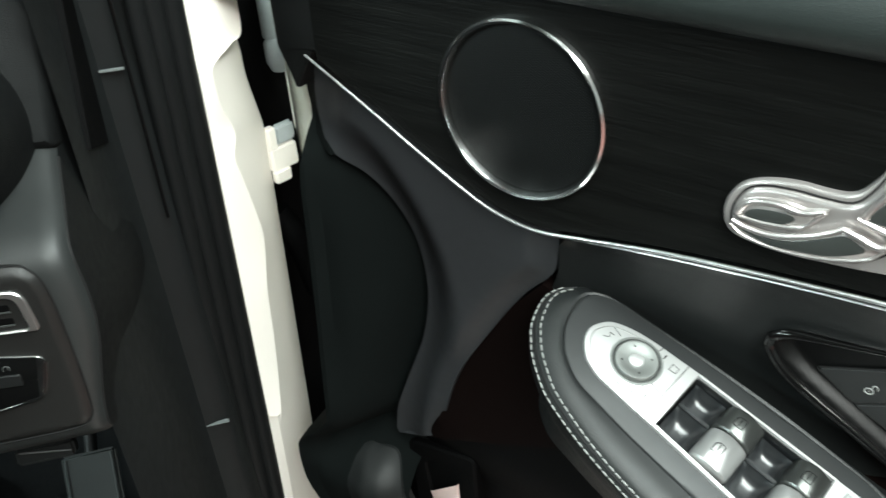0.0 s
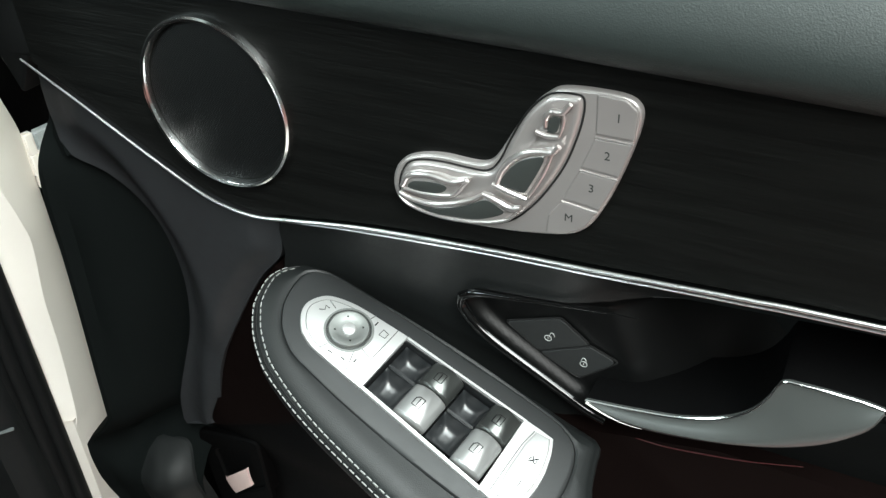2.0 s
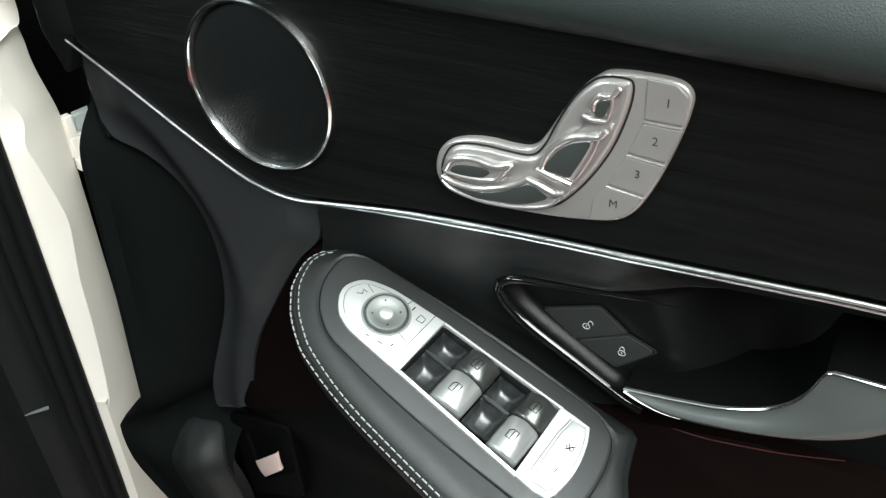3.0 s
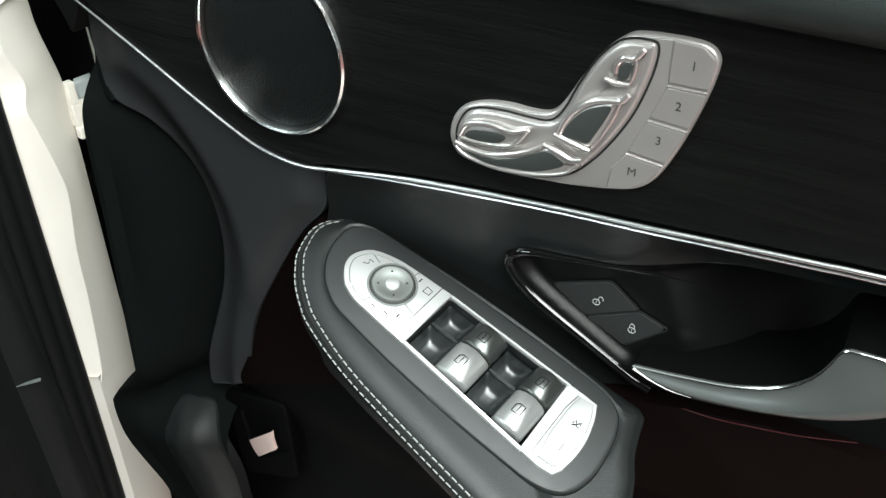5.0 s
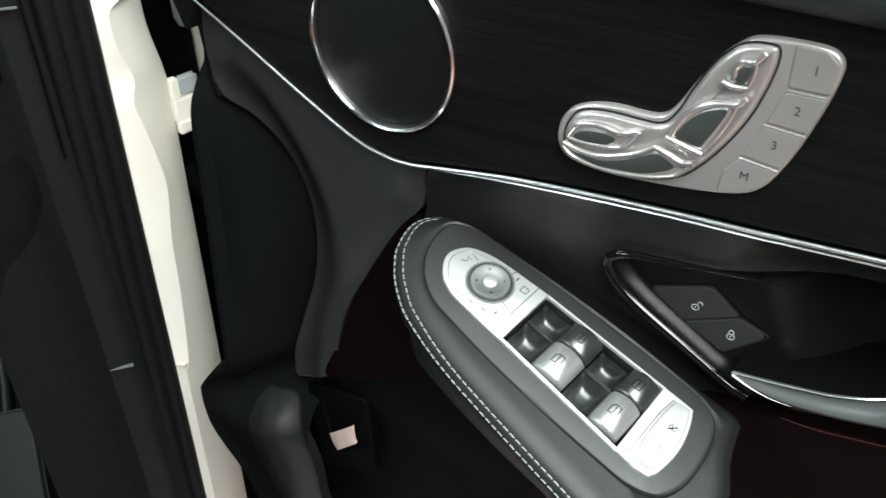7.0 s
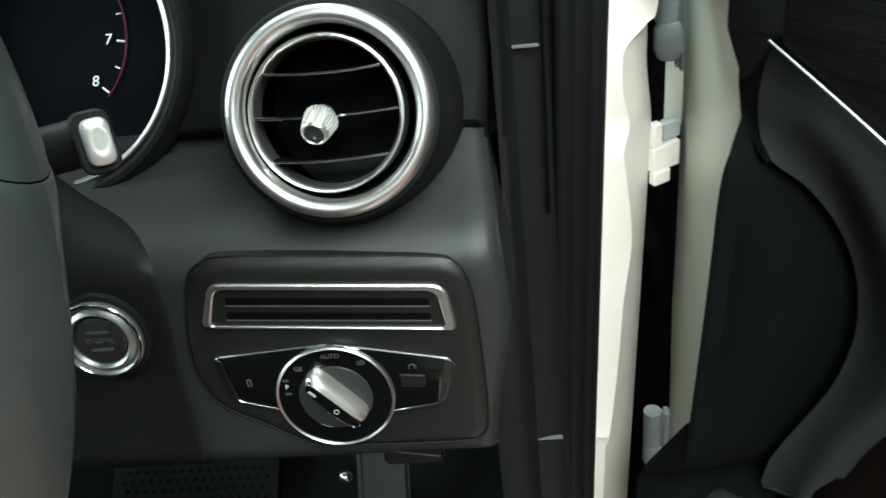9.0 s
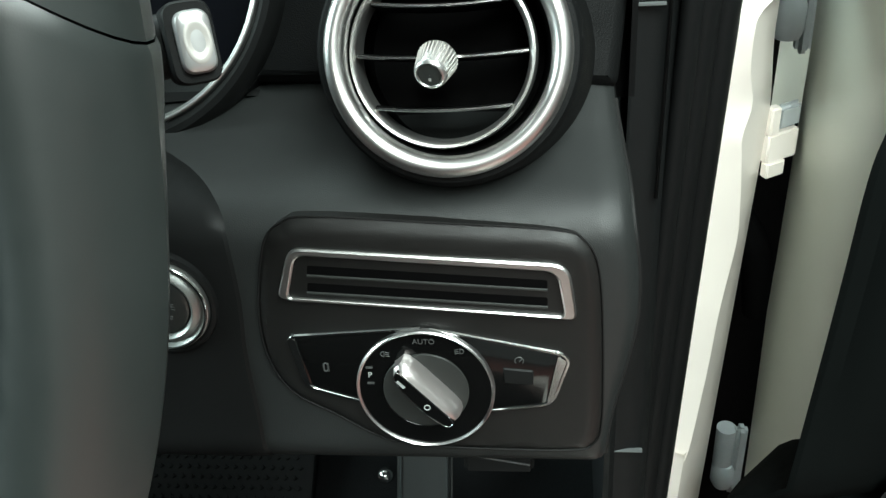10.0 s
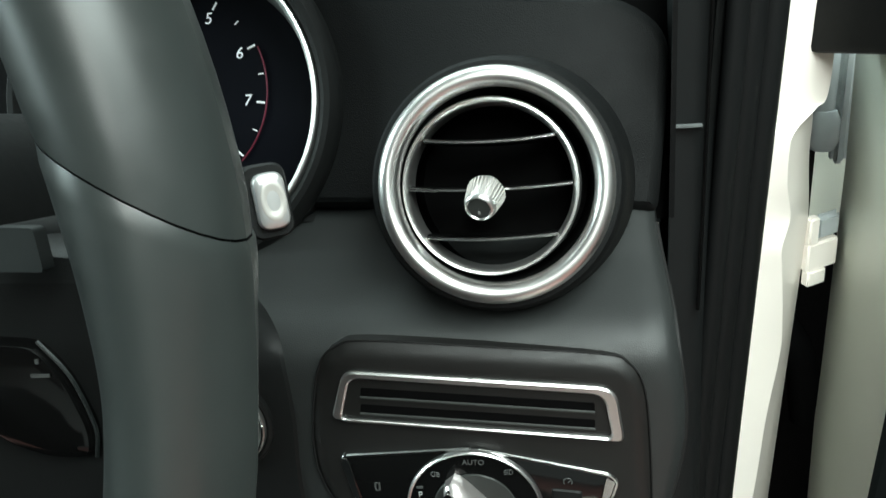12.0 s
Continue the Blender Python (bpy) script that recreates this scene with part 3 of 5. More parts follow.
wedge = spline([(0.057, 0.529), (0.075, 0.538), (0.093, 0.538), (0.104, 0.524), (0.1120, 0.502), (0.119, 0.463), (0.121, 0.415), (0.128, 0.360), (0.100, 0.335), (0.088, 0.345), (0.078, 0.400), (0.068, 0.455)], closed=True, n=4)
rim_line = wedge + wedge[:1]
part("kick_wedge", patch(wedge, lambda s, z: recess_h(s, z) + 0.003 + 0.007 * step_up(away(s, z, rim_line) / 0.020), 0.005, rim=0.012), LEATHER, door, "grey rounded lower corner trim")
part("core", slab([Vector((0.06, 0.21)), Vector((0.94, 0.21)), Vector((0.94, 1.02)), Vector((0.09, 1.02)), Vector((0.06, 0.96))], [(0, -0.16), (0, -0.10)]), PLASTIC, door)

# ---- dashboard ----
dash = thing("dashboard", DASH, "black soft-touch dashboard at its outer end", "dashboard")
upper = rounded([(-0.1080, -0.0060), (0.0765, -0.0155), (0.0815, 0.030), (0.0845, 0.070), (0.062, 0.088), (-0.10, 0.108)], [0, 0.006, 0.02, 0.016, 0.03, 0])
upper += [q for q in arc(-0.163, 0.050, 0.0835, 44, -42, 16)]
part("binnacle", slab([Vector((-0.60, -0.02)), Vector((-0.07, -0.02)), Vector((-0.07, 0.13)), Vector((-0.60, 0.16))], [(0, -0.30), (0, -0.088)]), VOID, dash, "black binnacle behind the gauges")
part("pad_backing", slab([Vector((-0.10, -0.02)), Vector((0.088, -0.02)), Vector((0.094, 0.135)), Vector((-0.10, 0.135))], [(0, -0.30), (0, -0.10)]), VOID, dash)
part("upper_pad", slab(upper, [(0, -0.30), (0, -0.064), (0.002, -0.058), (0.006, -0.055)]), FASCIA_DARK, dash, "dark grained upper dashboard pad")


def fascia_profile():
    knots = [(-0.002, -0.078), (-0.010, -0.0625), (-0.020, -0.0520), (-0.034, -0.0385), (-0.048, -0.0235), (-0.060, -0.0110), (-0.072, -0.0052), (-0.086, -0.0065)]
    for k in (0.05, 0.085, 0.108, 0.121):
        knots.append((-0.065 - k * math.cos(radians(16)), -k * math.sin(radians(16))))
    knots += [(-0.189, -0.042), (-0.193, -0.062), (-0.192, -0.16)]
    return [(q.x, q.y) for q in spline(knots, n=3)]


prof = fascia_profile()


def fascia_part(cols, line):
    """A stretch of the fascia: columns across, each pushed back at the rounded outer end."""
    rows = []
    for u, back in cols:
        rows.append([(u - 0.004 * step_up((v + 0.065) / 0.05) * step_up((u - 0.05) / 0.03) + (0.002 + 0.0035 * step_up((-0.06 - v) / 0.04) - 0.0125 * step_up((-0.105 - v) / 0.08)) * step_up((u - 0.05) / 0.03), v, w - back) for v, w in line])
    return sheet(rows)


cut_at = min(range(len(prof)), key=lambda i: abs(prof[i][0] + 0.105))
face = ((-0.60, 0), (-0.30, 0), (-0.10, 0), (0.02, 0), (0.066, 0), (0.0715, 0.0010), (0.0750, 0.0035), (0.0772, 0.0080))
part("fascia", fascia_part(((-0.60, 0), (-0.30, 0), (0.02, 0), (0.056, 0)), prof[:cut_at + 1]), FASCIA, dash, "dark grey fascia below the air vent")
part("knee_panel", fascia_part(((-0.60, 0), (-0.30, 0), (0.02, 0), (0.056, 0)), prof[cut_at:]), FASCIA, dash, "dark grey knee panel")
part("fascia", fascia_part(((0.056, 0), (0.0635, 0)) + face[4:], prof[:cut_at + 1]), FASCIA, dash, "dark grey outer edge of the fascia")
part("knee_panel", fascia_part(((0.056, 0), (0.0635, 0)) + face[4:], prof[cut_at:]), FASCIA, dash, "dark outer edge of the knee panel")
part("end_cap", fascia_part(((0.0772, 0.0080), (0.0785, 0.016), (0.080, 0.05), (0.083, 0.20)), prof), FASCIA_DARK, dash, "end cap of the dashboard, darkened for shade")
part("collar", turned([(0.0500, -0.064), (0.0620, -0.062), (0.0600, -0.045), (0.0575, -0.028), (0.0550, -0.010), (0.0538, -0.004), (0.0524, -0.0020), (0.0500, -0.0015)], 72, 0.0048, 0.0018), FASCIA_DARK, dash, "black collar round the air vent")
part("end_seam", tube([(0.0776 - 0.004 * step_up((v + 0.065) / 0.05) + 0.002 + 0.0035 * step_up((-0.06 - v) / 0.04) - 0.0125 * step_up((-0.105 - v) / 0.08), v, w - 0.0088) for v, w in prof[6:-6]], 0.0010, sides=6), INK, dash)
# dark surround of the steering column, beside the start button
EDGE_U = spline([(-0.015, -0.170), (-0.033, -0.1387), (-0.043, -0.1176), (-0.0555, -0.1013), (-0.070, -0.0930), (-0.100, -0.0905), (-0.130, -0.0925), (-0.166, -0.0920), (-0.22, -0.092)], n=6)
rows = []
for v, w in prof[3:]:
    edge = next((a.y + (b.y - a.y) * (a.x - v) / (a.x - b.x) for a, b in zip(EDGE_U, EDGE_U[1:]) if a.x >= v >= b.x), -0.092)
    rows.append([(-0.50, v, w + 0.0028), (edge - 0.030, v, w + 0.0028), (edge - 0.010, v, w + 0.0026), (edge - 0.003, v, w + 0.0016), (edge, v, w - 0.002)])
part("column_surround", sheet(rows), PLASTIC, dash, "black steering column surround")

# ---- fixtures on the door ----


def pts(*flat):
    return [Vector((flat[i], flat[i + 1])) for i in range(0, len(flat), 2)]


# loudspeaker
SPK = DOOR @ Matrix.Translation((0.2430, 0.9290, 0))
spk = thing("loudspeaker", SPK, "round door loudspeaker with chrome ring and black grille", "loudspeaker")
part("chrome_ring", turned([(0.0508, -0.002), (0.0512, 0.0024), (0.0522, 0.0044), (0.0536, 0.0050), (0.0548, 0.0040), (0.0552, 0.0018), (0.0552, -0.002)], 96), CHROME, spk, "polished chrome ring")
MESHM = material("speaker_mesh", (0.0030, 0.0035, 0.0035), 0.5, var=0.2, scale=30, spec=0.12)
nt = MESHM.node_tree
cell = nt.nodes.new("ShaderNodeTexVoronoi")
cell.inputs["Scale"].default_value = 620
cell.inputs["Randomness"].default_value = 0.0
tilt = nt.nodes.new("ShaderNodeMapping")
tilt.inputs["Rotation"].default_value = (0, 0, radians(31))
tilt.inputs["Scale"].default_value = (1.0, 1.25, 0.0)
nt.links.new(nt.nodes["Texture Coordinate"].outputs["Object"], tilt.inputs["Vector"])
nt.links.new(tilt.outputs["Vector"], cell.inputs["Vector"])
hole_in = nt.nodes.new("ShaderNodeMapRange")
hole_in.inputs["From Min"].default_value, hole_in.inputs["From Max"].default_value = 0.28, 0.40
hole_in.inputs["To Min"].default_value, hole_in.inputs["To Max"].default_value = 0.0, 1.0
nt.links.new(cell.outputs["Distance"], hole_in.inputs["Value"])
punch = nt.nodes.new("ShaderNodeBump")
punch.inputs["Strength"].default_value, punch.inputs["Distance"].default_value = 0.8, 0.0008
nt.links.new(hole_in.outputs["Result"], punch.inputs["Height"])
nt.links.new(punch.outputs["Normal"], nt.nodes["Principled BSDF"].inputs["Normal"])
part("grille", turned([(0.0001, 0.0030), (0.012, 0.0029), (0.024, 0.0025), (0.036, 0.0019), (0.046, 0.0010), (0.0512, 0.0)], 72), MESHM, spk, "black perforated metal grille")

# seat adjuster
seat = thing("seat_adjuster", DOOR, "satin silver seat-shaped adjuster with memory buttons", "switch")
body = spline(pts(.3655, .9030, .3672, .9144, .3738, .9230, .3854, .9280, .3991, .9301, .4126, .9298, .4225, .9312, .4291, .9378, .4383, .9542, .4468, .9676, .4548, .9757, .4624, .9798, .4784, .9811, .4935, .9803, .4998, .9752, .5000, .9667, .4975, .9545, .4924, .9369, .4862, .9203, .4788, .9069, .4679, .8990, .4432, .8936, .4188, .8908, .4002, .8892, .3830, .8900, .3703, .8937), closed=True, n=4)
part("base_plate", slab(body, [(0, -0.001), (0, 0.0022), (0.0004, 0.0034), (0.0012, 0.0041), (0.0020, 0.0042)]), SEATGREY, seat)
dish = spline(pts(.3702, .9089, .3755, .9203, .3843, .9250, .3981, .9266, .4117, .9264, .4236, .9274, .4303, .9346, .4368, .9490, .4447, .9640, .4529, .9735, .4598, .9772, .4688, .9780, .4727, .9765, .4731, .9690, .4707, .9568, .4657, .9413, .4582, .9265, .4481, .9114, .4360, .8995, .4180, .8935, .3960, .8922, .3800, .8935, .3715, .8985), closed=True, n=4)
part("groove", tube([(q.x, q.y, 0.0042) for q in dish], 0.00055, sides=6, closed=True), INK, seat)
part("dish", slab(inset(dish, 0.0006), [(0, 0.003), (0.0003, 0.0044), (0.0012, 0.0054), (0.0030, 0.0060), (0.0046, 0.0058)]), SEATGREY, seat)


def knob(name, outline, face, h, label, ridges):
    """A raised switch: satin body, dark concave face and bright rounded ridges."""
    k = part(name, slab(outline, [(-0.0008, 0.0050), (0.0002, 0.0070), (0.0012, h - 0.0008), (0.0024, h)]), SEATGREY, seat, label)
    part("face", slab(face, [(0, h - 0.0030), (0, h + 0.0002), (0.0006, h + 0.0004)]), FACEGREY, k, "dark grey concave face")
    for path, r, h0 in ridges:
        part("ridge", tube([(q.x, q.y, h0) for q in spline(path, n=5)], r * 1.25, sides=10, flat=1.1, taper=lambda t: 0.55 + 0.45 * math.sin(math.pi * min(1.0, max(0.0, 0.12 + 0.76 * t)))), RIDGE, k, "bright satin ridge")
    return k


knob("cushion_switch", spline(pts(.3722, .9075, .3748, .9146, .3826, .9186, .3954, .9205, .4058, .9195, .4145, .9218, .4107, .9150, .4067, .9097, .3941, .9070, .3810, .9062), closed=True, n=4),
     spline(pts(.3777, .9085, .3806, .9127, .3900, .9148, .3993, .9148, .4012, .9128, .3963, .9092, .3857, .9076), closed=True, n=4), 0.0085, "silver cushion tilt switch",
     ((pts(.3738, .9085, .3792, .9162, .3919, .9192, .4045, .9180, .4135, .9212), 0.0014, 0.0086), (pts(.3749, .9070, .3870, .9068, .4000, .9084, .4067, .9114, .4140, .9210), 0.0010, 0.0084)))
knob("cushion_switch", spline(pts(.3720, .9035, .3800, .9012, .3921, .9008, .4059, .9046, .4168, .9100, .4236, .9150, .4320, .9130, .4400, .9104, .4420, .9080, .4356, .9015, .4205, .8962, .4046, .8940, .3902, .8940, .3778, .8965), closed=True, n=4),
     spline(pts(.3775, .9000, .3921, .8990, .4059, .9026, .4168, .9080, .4240, .9118, .4310, .9096, .4340, .9060, .4200, .8990, .4046, .8965, .3902, .8960), closed=True, n=4), 0.0088, "long silver cushion slide switch",
     ((pts(.3722, .9041, .3800, .9019, .3921, .9014, .4059, .9053, .4168, .9106, .4236, .9156), 0.0014, 0.0088), (pts(.4229, .9156, .4308, .9136, .4386, .9110, .4440, .9122), 0.0016, 0.0090), (pts(.3716, .9010, .3778, .8966, .3902, .8942, .4046, .8942, .4205, .8966, .4350, .9016, .4420, .9085), 0.0009, 0.0078)))
knob("backrest_switch", spline(pts(.4292, .9228, .4330, .9315, .4390, .9395, .4465, .9448, .4540, .9472, .4600, .9484, .4562, .9371, .4517, .9273, .4472, .9190, .4375, .9206), closed=True, n=4),
     spline(pts(.4325, .9238, .4365, .9320, .4425, .9388, .4490, .9425, .4558, .9440, .4535, .9365, .4490, .9273, .4455, .9220, .4385, .9226), closed=True, n=4), 0.0090, "silver backrest switch",
     ((pts(.4307, .9238, .4339, .9320, .4392, .9394, .4465, .9447, .4540, .9470, .4600, .9480, .4635, .9518), 0.0015, 0.0090), (pts(.4282, .9228, .4375, .9205, .4472, .9184), 0.0014, 0.0090), (pts(.4602, .9480, .4567, .9371, .4521, .9273, .4478, .9194), 0.0007, 0.0086)))
knob("headrest_switch", spline(pts(.4525, .9575, .4556, .9608, .4560, .9655, .4593, .9690, .4640, .9694, .4646, .9645, .4625, .9575), closed=True, n=4),
     spline(pts(.4572, .9590, .4576, .9640, .4598, .9668, .4630, .9668, .4630, .9630, .4612, .9588), closed=True, n=4), 0.0085, "silver headrest switch",
     ((pts(.4560, .9610, .4562, .9655, .4593, .9692, .4640, .9697, .4680, .9745), 0.0013, 0.0086), (pts(.4511, .9575, .4566, .9562, .4630, .9568), 0.0012, 0.0086), (pts(.4644, .9695, .4648, .9645, .4630, .9572), 0.0007, 0.0082)))
keys = (("1", pts(.4792, .9800, .4925, .9794, .4985, .9745, .4982, .9600, .4795, .9598), (0.4899, 0.9698)),
        ("2", pts(.4794, .9578, .4976, .9578, .4924, .9394, .4732, .9408), (0.4859, 0.9494)),
        ("3", pts(.4727, .9388, .4918, .9373, .4838, .9188, .4648, .9210), (0.4792, 0.9301)),
        ("M", pts(.4643, .9190, .4829, .9168, .4772, .9072, .4670, .8998, .4566, .8975, .4578, .9100), (0.4685, 0.9103)))
for ch, poly, (cx, cy) in keys:
    k = part("memory_button", slab(rounded(poly, 0.0012, 3), [(0, 0.003), (0, 0.0044), (0.0003, 0.0049), (0.0007, 0.0050)]), SEATGREY, seat, smooth=False)
    part("numeral", text_mesh(ch, 0.0062, Matrix.Translation((cx, cy, 0.0050))), FACEGREY, k, "dark printed character", smooth=False)
    if ch != "1":
        part("top_edge", tube([(poly[0].x, poly[0].y + 0.0003, 0.0047), (poly[1].x, poly[1].y + 0.0003, 0.0047)], 0.00042, sides=6), RIDGE, k, "bright upper edge")

# door lock buttons
for nm, poly, ic in (("unlock", pts(.4229, .8063, .4580, .8207, .4762, .8066, .4450, .7910), (.4507, .8044)), ("lock", pts(.4462, .7901, .4770, .8056, .4945, .7992, .4712, .7780), (.4740, .7921))):
    b = thing("lock_button", DOOR, "matte black door %s button with pale padlock symbol" % nm, "switch", group="door lock buttons")
    part("key", slab(rounded(poly, [0.004, 0.004, 0.002, 0.002] if nm == "unlock" else [0.002, 0.002, 0.006, 0.005], 5), [(0, -0.050), (0, -0.0212), (0.0002, -0.0207), (0.0005, -0.0205)]), LOCKKEY, b, smooth=False)
    part("gap", tube([(q.x, q.y, -0.0213) for q in inset(rounded(poly, 0.0022, 4), -0.0004)], 0.0007, sides=5, closed=True), INK, b)
    bm = tube([(ic[0] + 0.0022 * math.cos(a * math.pi / 10), ic[1] - 0.0012 + 0.0020 * math.sin(a * math.pi / 10), -0.0203) for a in range(20)], 0.00030, sides=5, closed=True)
    tube([(ic[0], ic[1] - 0.0004, -0.0203), (ic[0], ic[1] - 0.0020, -0.0203)], 0.00025, bm=bm, sides=4)
    sh = 0.0026 if nm == "unlock" else 0.0
    tube([(ic[0] - 0.0015 + sh + 0.0015 * (1 - math.cos(a * math.pi / 8)), ic[1] + 0.0010 + 0.0026 * math.sin(a * math.pi / 8), -0.0203) for a in range(9)], 0.00030, bm=bm, sides=5)
    part("padlock_symbol", bm, PADLOCK, b)

# inner pull handle
pull = thing("pull_handle", DOOR, "satin grey inner door pull with bright upper edge", "door handle")


def resample(line, n):
    """Points at even steps along a polyline."""
    total = sum((b - a).length for a, b in zip(line, line[1:]))
    out, pos, want = [], 0.0, 0.0
    for a, b in zip(line, line[1:]):
        d = (b - a).length
        while want <= pos + d + 1e-9 and len(out) < n:
            out.append(a + (b - a) * ((want - pos) / max(d, 1e-9)))
            want += total / (n - 1)
        pos += d
    return out + [line[-1].copy()] * (n - len(out))


top_edge = spline(pts(.4834, .7840, .5010, .7866, .5184, .7897, .5380, .7940, .5585, .8028, .5712, .8134, .5785, .8260, .5826, .8385, .5855, .8413), n=6) + spline(pts(.6025, .8420, .6207, .8417, .6308, .8404), n=4)
low_edge = spline(pts(.4834, .7836, .4970, .7798, .5160, .7789, .5440, .7834, .5700, .7905, .5900, .7984, .6080, .8090, .6210, .8210, .6280, .8306, .6310, .8402), n=6)
T, B = resample(top_edge, 40), resample(low_edge, 40)
rows = []
for i in range(40):
    t, b = T[i], B[i]
    k = min(1.0, 0.25 + (t - b).length / 0.02)
    row = [(t.x, t.y - 0.0002, -0.0016), (t.x, t.y, -0.0006), (t.x, t.y, 0.0004)]
    for u, n in ((0.08, 0.0004), (0.3, 0.0012), (0.55, 0.0030), (0.75, 0.0046), (0.90, 0.0052), (1.0, 0.0044)):
        q = t + (b - t) * u
        row.append((q.x, q.y, n * k))
    for dz, n in ((0.0025, 0.0020), (0.0060, -0.0030), (0.0110, -0.0080), (0.0150, -0.0160)):
        row.append((b.x, b.y - dz * min(1.0, 0.35 + i / 16), n))
    rows.append(row)
part("grip", sheet(rows), PULLGREY, pull)
part("web", sheet([[(q.x, q.y - 0.0006, -0.0010), (q.x, q.y - 0.0010, -0.030), (q.x, q.y - 0.006, -0.060)] for q in T]), VOID, pull, "black back of the pull")
part("edge_strip", tube([(q.x, q.y, 0.0010) for q in T], 0.0008, sides=6, taper=lambda t: 1.25 - 0.55 * t), CHROME, pull, "bright upper edge")
part("edge_strip", tube([(q.x + 0.0006, q.y - 0.0002, 0.0022 + 0.0020 * min(1.0, i / 5)) for i, q in enumerate(B[:9])], 0.0006, sides=6, taper=lambda t: 1.0 - 0.8 * t), SILVER, pull)
amb = thing("ambient_strip", DOOR, "thin dim red light strip under the pull", "light strip")
part("light_guide", tube([(q.x, q.y, -0.0075) for q in spline(pts(.5133, .7574, .5302, .7582, .5491, .7617, .5761, .7680, .6042, .7776), n=5)], 0.00045, sides=6, taper=lambda t: 0.4 + 0.6 * math.sin(math.pi * (0.1 + 0.8 * t))), AMBIENT, amb)

# boot release
boot = thing("boot_release", DOOR, "small boot release switch in black recess", "switch")
part("housing", frame_slab(rounded(pts(.100, .552, .176, .570, .178, .470, .108, .440), 0.010, 4), rounded(pts(.120, .534, .168, .552, .172, .506, .128, .474), 0.006, 4), -0.036, -0.029, 0.002), VOID, boot)
part("well", slab(rounded(pts(.114, .540, .172, .556, .176, .494, .120, .470), 0.006, 4), [(0, -0.060), (0, -0.033)]), VOID, boot)
rows = []
for k in range(7):
    t = k / 6
    a, b = Vector((.1250, .4995)).lerp(Vector((.1325, .4795)), t), Vector((.1580, .5295)).lerp(Vector((.1590, .5050)), t)
    bow = -0.0252 - 0.0010 * (2 * abs(t - 0.42)) ** 2.2
    rows.append([(a.x, a.y, bow - 0.0025), (a.x + 0.0006, a.y + 0.0006, bow - 0.0006)] + [(*a.lerp(b, u), bow) for u in (0.06, 0.35, 0.65, 0.94)] + [(b.x - 0.0006, b.y - 0.0006, bow - 0.0006), (b.x, b.y, bow - 0.0025)])
part("rocker", sheet(rows), ROSE, boot, "bright metallic rocker, tinted rosy for red light")

# ---- armrest ----


def polar(poly, cx, cy, n=144):
    """Resamples a star-shaped polygon at even angles round a centre, so that loops match."""
    out = []
    k = len(poly)
    for i in range(n):
        t = 2 * math.pi * i / n
        d = Vector((math.cos(t), math.sin(t)))
        best = 0.0
        for j in range(k):
            a, b = poly[j - 1] - Vector((cx, cy)), poly[j] - Vector((cx, cy))
            e = b - a
            den = d.x * e.y - d.y * e.x
            if abs(den) < 1e-12:
                continue
            r = (a.x * e.y - a.y * e.x) / den
            s = (a.x * d.y - a.y * d.x) / den
            if r > 0 and -1e-6 <= s <= 1 + 1e-6:
                best = max(best, r)
        out.append(Vector((cx + best * d.x, cy + best * d.y)))
    return out


def loft(loops):
    bm = bmesh.new()
    rings = [[bm.verts.new((q.x, q.y, h)) for q in loop] for loop, h in loops]
    k = len(rings[0])
    for a, b in zip(rings, rings[1:]):
        for i in range(k):
            bm.faces.new((a[i - 1], a[i], b[i], b[i - 1]))
    return bm


CX, CY = 0.075, 0.0
arm_out = spline(pts(-.0610, .0195, -.0672, .0090, -.0680, -.0030, -.0618, -.0196, -.0545, -.0290, -.0450, -.0382, -.0312, -.0472, -.0205, -.0522, .0030, -.0585, .0260, -.0625, .0533, -.0655, .085, -.0685, .130, -.0725, .205, -.0800, .198, -.038, .1860, -.0004, .1756, .0175, .1700, .0320, .1640, .0452, .141, .0445, .0996, .0422, .0395, .0380, -.0010, .0342, -.0340, .0312, -.0530, .0262), closed=True, n=5)
insert = spline(pts(-.0502, .0131, -.0487, .0010, -.0445, -.0111, -.0365, -.0217, -.0300, -.0273, -.0167, -.0343, .0001, -.0368, .0313, -.0398, .0775, -.0418, .1201, -.0415, .1402, -.0402, .1553, -.0336, .1623, -.0198, .1630, -.0010, .1575, .0228, .1450, .0340, .1173, .0362, .0390, .0330, -.0010, .0296, -.0339, .0262, -.0460, .0205), closed=True, n=5)
hole = rounded(pts(.0315, .0188, .1200, .0210, .1225, -.0282, .0320, -.0238), 0.002, 4)
arm = thing("armrest", ARM, "black leather door armrest with pale double stitching", "armrest")
IN = polar(insert, CX, CY)


def outside(ring, gap):
    """Keep a ring of the pad clear of the switch surround."""
    c = Vector((CX, CY))
    return [c + (q - c).normalized() * max((q - c).length, (p - c).length + gap) for q, p in zip(ring, IN)]


rings = []
for d, h in ((0.030, -0.080), (0.016, -0.052), (0.006, -0.032), (0.0012, -0.019), (0.0, -0.0115), (0.0003, -0.0080), (0.0014, -0.0056), (0.0026, -0.0046), (0.0034, -0.0042), (0.0042, -0.0030), (0.0068, -0.0014), (0.0110, -0.0002), (0.0150, 0.0002), (0.0190, -0.0002)):
    rings.append((outside(polar(inset(arm_out, d), CX, CY), 0.0012 + max(0.0, 0.0190 - d) * 0.14), h))
rings.append(([a + (b - a) * 0.94 for a, b in zip(rings[-1][0], IN)], -0.0006))
rings.append((IN, -0.0022))
rings.append(([q + (Vector((CX, CY)) - q) * 0.02 for q in IN], -0.004))
part("pad", loft(rings), LEATHER, arm, "padded black leather top")
H = polar(hole, CX, CY)
